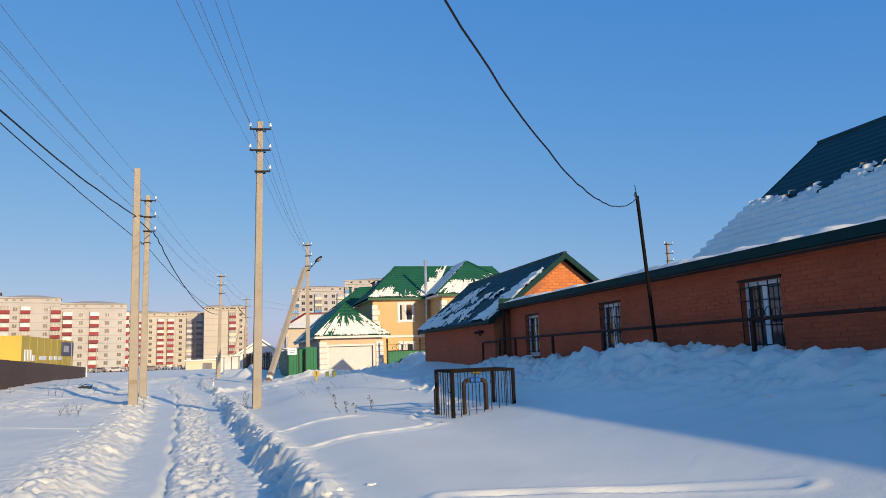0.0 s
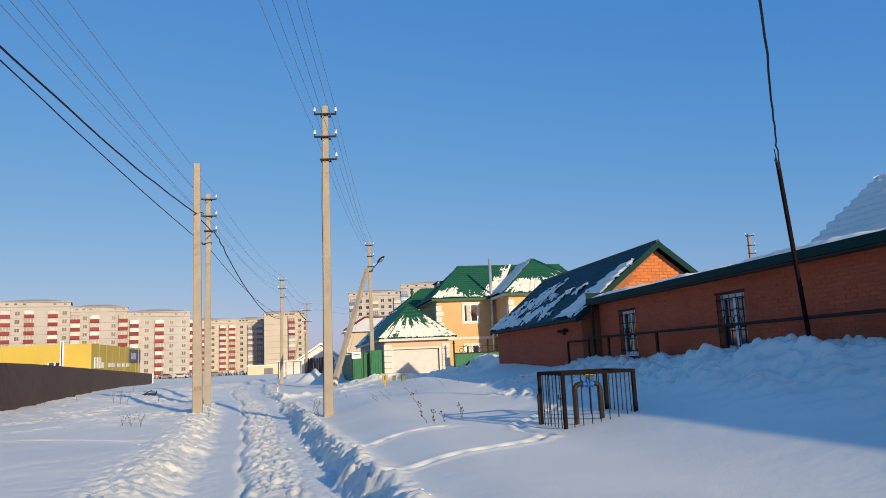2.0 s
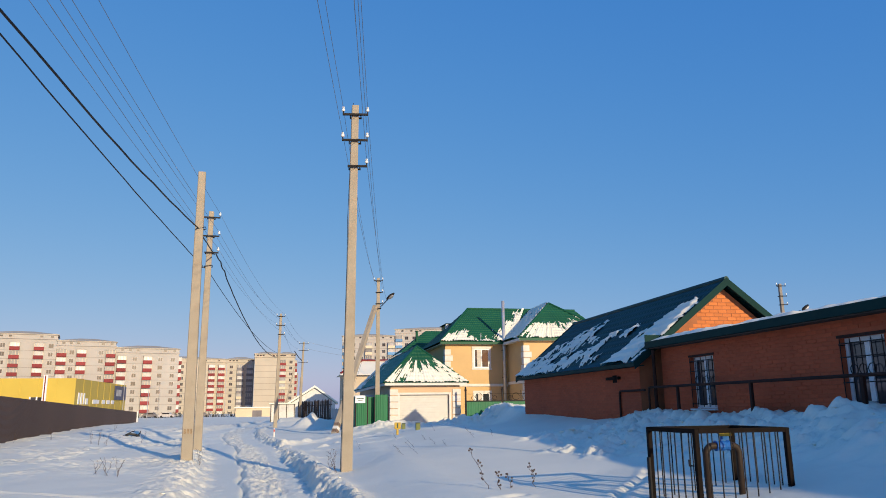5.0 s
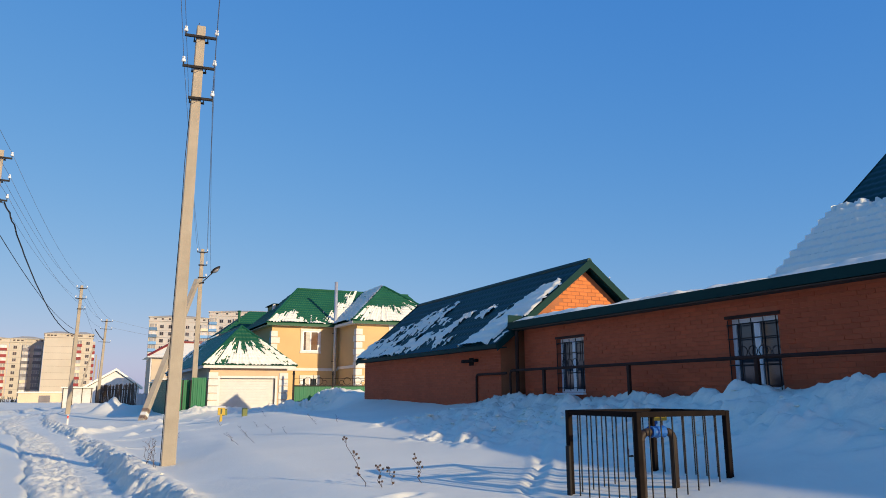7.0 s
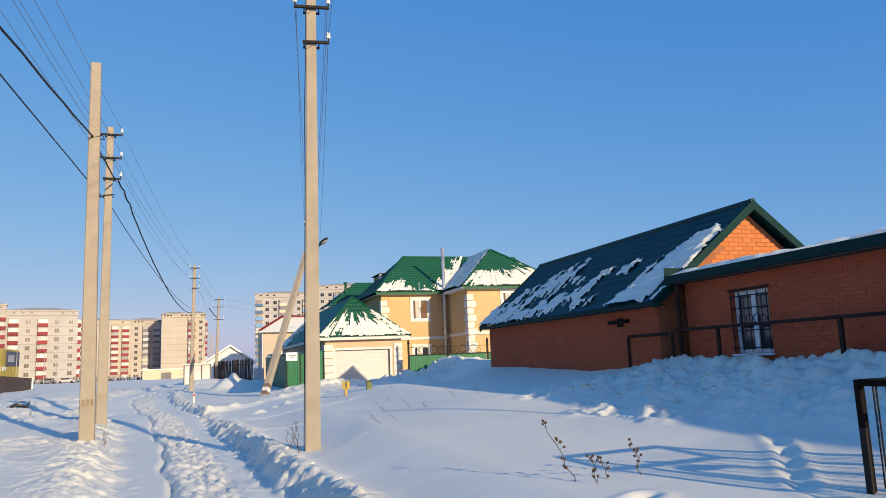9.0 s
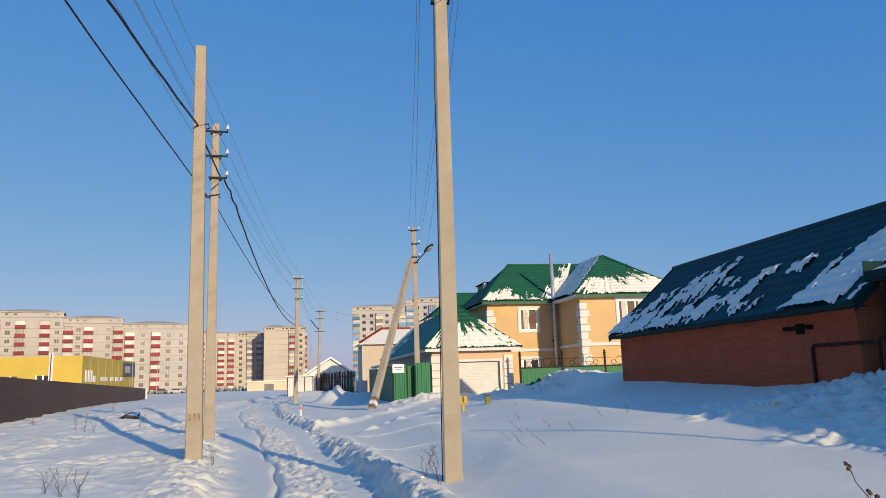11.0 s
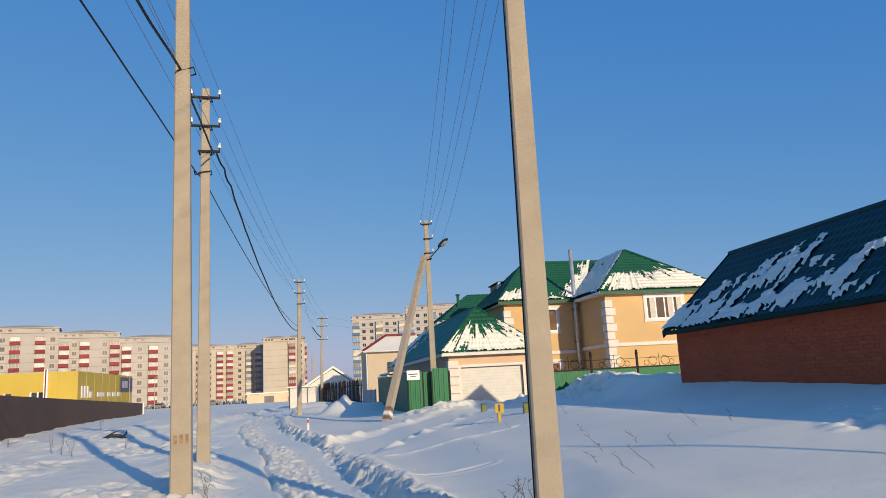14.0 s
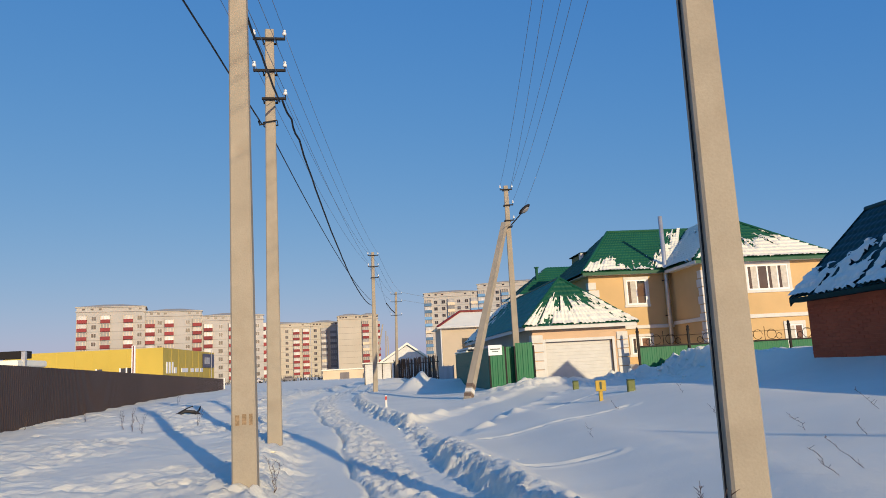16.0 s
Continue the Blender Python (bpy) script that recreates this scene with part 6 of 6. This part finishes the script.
def shared(key, bm, material):
    if key not in MESHES:
        me = bpy.data.meshes.new(key.split("|")[0])
        bmesh.ops.recalc_face_normals(bm, faces=bm.faces)
        bm.to_mesh(me)
        me.materials.append(material)
        MESHES[key] = me
    bm.free()
    return MESHES[key]


def place(name, me, parent, x, y, z):
    ob = new(name, me)
    ob.parent = parent
    ob.location = (x, y, z)
    return ob


def section(label, origin, rz, width, depth, floors, base, wallmat, balcmat, bays, side_bays=(), cap=True, seed=0, pattern=0.95, fh=2.8):
    """One stair section of a panel block; its front faces -y. bays: 'w' window, 'b' balcony, '.' blank."""
    rng = random.Random(seed)
    a = thing("apartment_building", label, "apartment building", "apartment blocks", at=(origin[0], origin[1], base), rz=rz)
    top = 1.2 + floors * fh + 0.9
    part("wall", box(0, width, 0, depth, -3, top), wallmat, a)
    part("cornice", box(-0.3, width + 0.3, -0.35, depth + 0.3, top, top + 0.35), wallmat, a)
    part("attic", box(0.0, width, 0.0, depth, top + 0.36, top + 1.5), wallmat, a)
    bm = bmesh.new()     # shallow hipped snow roof
    A = [bm.verts.new((x, y, top + 1.5)) for x, y in ((-0.4, -0.4), (width + 0.4, -0.4), (width + 0.4, depth + 0.4), (-0.4, depth + 0.4))]
    B = [bm.verts.new((x, y, top + 1.75)) for x, y in ((-0.4, -0.4), (width + 0.4, -0.4), (width + 0.4, depth + 0.4), (-0.4, depth + 0.4))]
    C = [bm.verts.new((width * f, depth * 0.5, top + 3.1)) for f in (0.35, 0.65)]
    bm.faces.new(A[::-1])
    for i in range(4):
        bm.faces.new((A[i], A[(i + 1) % 4], B[(i + 1) % 4], B[i]))
    bm.faces.new((B[0], B[1], C[1], C[0])); bm.faces.new((B[1], B[2], C[1])); bm.faces.new((B[2], B[3], C[0], C[1])); bm.faces.new((B[3], B[0], C[0]))
    part("roof", bm, M["panel_warm"], a, "shallow pale roof")
    if cap:
        part("stair_head", box(width - 4.2, width - 0.6, depth * 0.35, depth * 0.7, top + 1.4, top + 2.4), wallmat, a)
    for x in (width * 0.08, width * 0.2, width * 0.32, width * 0.75, width * 0.9):
        place("attic_window", shared("attic_window", box(0, 0.9, -0.05, 0.0, 0, 0.55), M["far_glass"]), a, x, -0.005, top + 0.65)
    win = shared("window", box(0, 1.45, -0.06, -0.005, 0, 1.4), M["far_glass"])
    fr = shared("window_frame", add_box(add_box(add_box(add_box(add_box(bmesh.new(), 0, 1.45, -0.10, -0.061, 0, 0.07), 0, 1.45, -0.10, -0.061, 1.33, 1.4), 0.69, 0.76, -0.10, -0.061, 0.07, 1.33), 0, 0.07, -0.10, -0.061, 0.07, 1.33), 1.38, 1.45, -0.10, -0.061, 0.07, 1.33), M["far_glazing"])
    bal = shared("balcony" + balcmat.name, box(0, 2.9, -1.1, -0.005, 0, 1.15), balcmat)
    glz = shared("glazing", box(0.05, 2.85, -1.0, -0.005, 1.16, 2.5), M["far_glazing"])
    mul = shared("mullion", add_box(add_box(add_box(add_box(bmesh.new(), 0, 0.14, -1.08, -1.005, 1.16, 2.5), 0.9, 1.0, -1.08, -1.005, 1.16, 2.5), 1.85, 1.95, -1.08, -1.005, 1.16, 2.5), 2.76, 2.9, -1.08, -1.005, 1.16, 2.5), M["cream_paint"])
    slab = shared("slab", box(-0.05, 2.95, -1.15, -0.005, 2.51, 2.63), M["panel"])
    pitch = width / len(bays)
    for f in range(floors):
        z = 1.2 + f * fh
        for i, kind in enumerate(bays):
            cx = pitch * (i + 0.5)
            if kind == "w":
                o2 = place("window", win, a, cx - 0.72, 0, z + 0.85)
                place("window_frame", fr, o2, 0, 0, 0)
            elif kind == "b":
                if rng.random() < pattern or f in (0, 1):
                    o2 = place("balcony", bal, a, cx - 1.45, 0, z)
                    place("glazing", glz, o2, 0, 0, 0)
                    tagged(place("mullion", mul, o2, 0, 0, 0), kind="stuff")
                    place("slab", slab, o2, 0, 0, 0)
                else:
                    o2 = place("balcony", shared("balcony_bare", box(0, 2.9, -1.1, -0.005, 0, 1.15), M["cream_paint"]), a, cx - 1.45, 0, z)
                    place("glazing", glz, o2, 0, 0, 0)
                    place("slab", slab, o2, 0, 0, 0)
        part("floor_joint", box(0, width, -0.03, -0.002, z - 0.05, z + 0.05), M["joint"], a)
        for i, kind in enumerate(side_bays):
            sy = depth * (i + 0.5) / len(side_bays)
            me = shared("side_window", box(0.005, 0.06, -0.72, 0.72, 0, 1.4), M["far_glass"]) if kind == "w" else shared("side_balcony" + balcmat.name, box(0.005, 1.1, -1.45, 1.45, 0, 1.15), balcmat)
            o2 = place("window" if kind == "w" else "balcony", me, a, width, sy, z + (0.85 if kind == "w" else 0))
            if kind == "b":
                place("glazing", shared("side_glazing", box(0.005, 1.0, -1.4, 1.4, 1.16, 2.5), M["far_glazing"]), o2, 0, 0, 0)
    return a


def polar(az, d):
    return (-2.74 + d * math.sin(radians(az)), 16.98 + d * math.cos(radians(az)))


D1 = 262
for k, (az0, az1, zb, bays) in enumerate(((-21.55, -17.0, -2.7, "bwb.bw"), (-17.0, -13.07, -4.6, "bwb.wb"), (-13.07, -8.55, -6.5, "bwbww"))):
    p0, p1 = polar(az0, D1 / math.cos(radians(az0 + 15))), polar(az1, D1 / math.cos(radians(az1 + 15)))
    w = math.hypot(p1[0] - p0[0], p1[1] - p0[1])
    section("nine-storey pale panel block with red balconies", (p0[0], p0[1] + 0.03 * k), math.degrees(math.atan2(p1[1] - p0[1], p1[0] - p0[0])), w - 0.05, 13.0, 9, zb, M["panel"], M["red_panel"], bays, "b.w" if k == 2 else "", seed=k + 1)
D2 = 350
p0, p1 = polar(-11.5, D2), polar(-5.0, D2)
w = math.hypot(p1[0] - p0[0], p1[1] - p0[1])
section("nine-storey cream block with red balconies", p0, math.degrees(math.atan2(p1[1] - p0[1], p1[0] - p0[0])), w, 13, 9, -3.4, M["panel_warm"], M["red_panel"], "bwbwwbwbb", cap=False, seed=7, fh=2.7)
p0, p1 = polar(-4.98, D2), polar(-2.9, D2)
w = math.hypot(p1[0] - p0[0], p1[1] - p0[1])
section("nine-storey cream block with dark grey balconies", p0, math.degrees(math.atan2(p1[1] - p0[1], p1[0] - p0[0])), w, 13, 9, -3.4, M["panel_warm"], M["grey_panel"], "wbb", cap=False, seed=8, fh=2.7)
p0, p1 = polar(-2.88, 330), polar(-1.05, 330)
w = math.hypot(p1[0] - p0[0], p1[1] - p0[1])
section("blank cream end wall of an apartment block", p0, 2, w, 14, 9, -2.2, M["panel_warm"], M["red_panel"], ".", cap=False, seed=9, fh=2.7)
p0, p1 = polar(-1.03, 330), polar(0.2, 332)
w = math.hypot(p1[0] - p0[0], p1[1] - p0[1])
section("end stack of balconies on a cream block", p0, 2, w, 14, 9, -2.2, M["panel_warm"], M["red_panel"], "bw", "bb", cap=False, seed=10, pattern=0.7, fh=2.7)
p0, p1 = polar(4.0, 300), polar(8.3, 300)
w = math.hypot(p1[0] - p0[0], p1[1] - p0[1])
section("tall pale block with blue balconies", p0, math.degrees(math.atan2(p1[1] - p0[1], p1[0] - p0[0])), w, 13, 10, -0.4, M["panel"], M["blue_panel"], "bwwbwwb", cap=False, seed=12, pattern=0.9)
p0, p1 = polar(8.32, 300), polar(14.5, 300)
w = math.hypot(p1[0] - p0[0], p1[1] - p0[1])
section("tall pale block with blue balconies", p0, math.degrees(math.atan2(p1[1] - p0[1], p1[0] - p0[0])), w, 13, 11, -0.4, M["panel"], M["blue_panel"], "bwwbwwbwwb", cap=True, seed=13, pattern=0.9)

# ---- distant small buildings ----
lg = thing("low_garage_block", "long low cream garage block before the apartments", "garage block")
part("wall", box(-17.0, -6.0, 215, 222, -1.0, 1.5), M["cream_paint"], lg)
part("roof", box(-17.4, -5.6, 214.6, 222.4, 1.5, 1.85, bevel=0.1), M["snow"], lg)
part("dark_door", box(-12.5, -10.0, 214.9, 214.98, -0.9, 0.9), M["grey_panel"], lg)
part("side_wall", box(-6.0, -3.4, 214.0, 221, -1.0, 0.6), M["beige"], lg)
wb = thing("snowy_house", "low white house under a snow-covered gable roof", "house")
bm = bmesh.new()
prof = [(-2.6, -0.6), (4.2, -0.6), (4.2, 2.0), (1.3, 4.1), (-2.6, 1.6)]
A = [bm.verts.new((x, 110, z)) for x, z in prof]; B = [bm.verts.new((x, 124, z)) for x, z in prof]
bm.faces.new(A); bm.faces.new(B[::-1])
for i in range(5):
    bm.faces.new((A[i], A[(i + 1) % 5], B[(i + 1) % 5], B[i]))
part("wall", bm, M["white_render"], wb)
for (xa, za), (xb, zb2) in (((-3.0, 1.35), (1.3, 4.1)), ((4.6, 1.75), (1.3, 4.1))):
    bm = bmesh.new()
    A = [bm.verts.new((x, y, z)) for x, z, y in ((xa, za + 0.08, 109.6), (xb, zb2 + 0.08, 109.6), (xb, zb2 + 0.08, 124.4), (xa, za + 0.08, 124.4))]
    B = [bm.verts.new((v.co.x, v.co.y, v.co.z + 0.28)) for v in A]
    bm.faces.new(A); bm.faces.new(B[::-1])
    for i in range(4):
        bm.faces.new((A[i], A[(i + 1) % 4], B[(i + 1) % 4], B[i]))
    part("roof_snow", bm, M["snow"], wb)
ts = thing("film_shed", "pale film-covered shed at the bend", "shed")
part("body", box(-3.75, -1.4, 78.5, 82, -0.4, 1.75, bevel=0.05), M["tarp"], ts)
part("roof", box(-3.9, -1.25, 78.3, 82.2, 1.75, 1.86, bevel=0.03), M["snow"], ts)
for k in range(4):
    part("batten", box(-3.72 + 0.74 * k, -3.66 + 0.74 * k, 78.46, 78.5, -0.3, 1.75), M["old_wood"], ts)
hb = thing("beige_house", "beige house with a red-edged snowy roof behind the garage", "house")
part("wall", box(4.2, 12.0, 92, 100, -0.8, 5.2), M["beige"], hb)
bm = bmesh.new()
A = [bm.verts.new(p) for p in ((3.7, 91.5, 5.2), (12.5, 91.5, 5.2), (12.5, 100.5, 5.2), (3.7, 100.5, 5.2))]
C = [bm.verts.new(p) for p in ((6.6, 95.5, 6.95), (10, 95.5, 6.95))]
bm.faces.new((A[0], A[1], C[1], C[0])); bm.faces.new((A[1], A[2], C[1])); bm.faces.new((A[2], A[3], C[0], C[1])); bm.faces.new((A[3], A[0], C[0])); bm.faces.new(A[::-1])
part("roof", bm, M["snow"], hb)
part("ridge_edge", tube([(3.75, 91.6, 5.3), (6.6, 95.5, 7.05), (10, 95.5, 7.05)], 0.14, 6), M["dark_red"], hb, "dark red ridge flashing")
part("gutter", tube([(3.7, 91.45, 5.15), (12.5, 91.45, 5.15)], 0.09, 6), M["white_render"], hb)
part("window", box(6.3, 7.4, 91.93, 91.995, 2.6, 4.0), M["far_glass"], hb)
part("downpipe", tube([(4.1, 91.9, 5.1), (4.1, 91.9, 0)], 0.07, 6), M["white_render"], hb)
hd = thing("bare_bushes", "dark bare bushes at the foot of the blocks", "bushes", kind="stuff")
bm = bmesh.new()
rng = random.Random(31)
for k in range(420):
    x = rng.uniform(-60, -4); y = 228 + rng.uniform(-4, 4) + 0.05 * (x + 30)
    hgt = rng.uniform(0.5, 1.8)
    add_tube(bm, [(x, y, -1.0), (x + rng.gauss(0, 0.4), y, -0.9 + hgt)], [0.10, 0.03], 4)
part("twigs", bm, M["hedge"], hd)
car_r = random.Random(4)


def far_car(x, y, rz, material, label):
    c = thing("parked_car", label, "car", "parked cars", at=(x, y, -0.85), rz=rz)
    bm = bmesh.new()
    prof = [(-2.1, 0.3), (2.1, 0.3), (2.15, 0.8), (1.2, 0.95), (0.7, 1.45), (-1.1, 1.45), (-1.7, 0.95), (-2.15, 0.85)]
    A = [bm.verts.new((px, -0.85, pz)) for px, pz in prof]; B = [bm.verts.new((px, 0.85, pz)) for px, pz in prof]
    bm.faces.new(A); bm.faces.new(B[::-1])
    for i in range(8):
        bm.faces.new((A[i], A[(i + 1) % 8], B[(i + 1) % 8], B[i]))
    part("body", bm, material, c)
    part("side_window", box(-1.2, 0.8, -0.87, -0.855, 1.0, 1.35), M["far_glass"], c)
    for px in (-1.35, 1.35):
        part("wheel", tube([(px, -0.9, 0.32), (px, 0.9, 0.32)], 0.32, 12), M["rubber"], c)


for x, m, lab in ((-46, M["white_plastic"], "white car parked before the apartment block"), (-40, M["grey_panel"], "dark grey car parked before the apartment block"), (-35.5, M["galv"], "silver car parked before the apartment block"), (-27, M["grey_panel"], "dark car parked in the snow")):
    far_car(x, 222 + car_r.uniform(-3, 3), car_r.uniform(-8, 8), m, lab)
for k, (x, y, h) in enumerate(((-44, 205, 9), (-37, 214, 9), (-33.5, 180, 7))):
    pl = thing("thin_lamp_post", "thin grey lamp post before the apartment block", "lamp post", "distant lamp posts", at=(x, y, -0.9))
    part("shaft", tube([(0, 0, -0.3), (0, 0, h)], [0.10, 0.06], 6), M["galv"], pl)
    part("arm", tube([(0, 0, h), (0.5, 0, h + 0.3), (1.4, 0, h + 0.35)], 0.05, 5), M["galv"], pl)

# ---- brick courses, last ----
brick_wall(annex, (AX, AY1, 0.9), (0, -1, 0), (-1, 0, 0), AY1 - 4.0, 1.84, 0.25, 0.065, 0.010, M["brick"],
           holes=[(AY1 - b - 0.01, AY1 - a + 0.01, WZ0 - 0.9 - 0.01, WZ1 - 0.9 + 0.08) for a, b in WINDOWS], single=(5.0, 7.0))
brick_wall(barn, (BX0, BY1, 0.5), (0, -1, 0), (-1, 0, 0), BY1 - BY0, 1.74, 0.25, 0.065, 0.010, M["brick"], single=(5.6, 7.6))
brick_wall(barn, (BX0 + 0.6, BY0, 2.75), (1, 0, 0), (0, -1, 0), 4.4, 1.75, 0.25, 0.088, 0.012, M["orange_brick"], single=(0, 5),
           top=lambda u: (BRZ - 0.24 - 0.80 * abs(BX0 + 0.6 + u - BRX)) - 2.75)
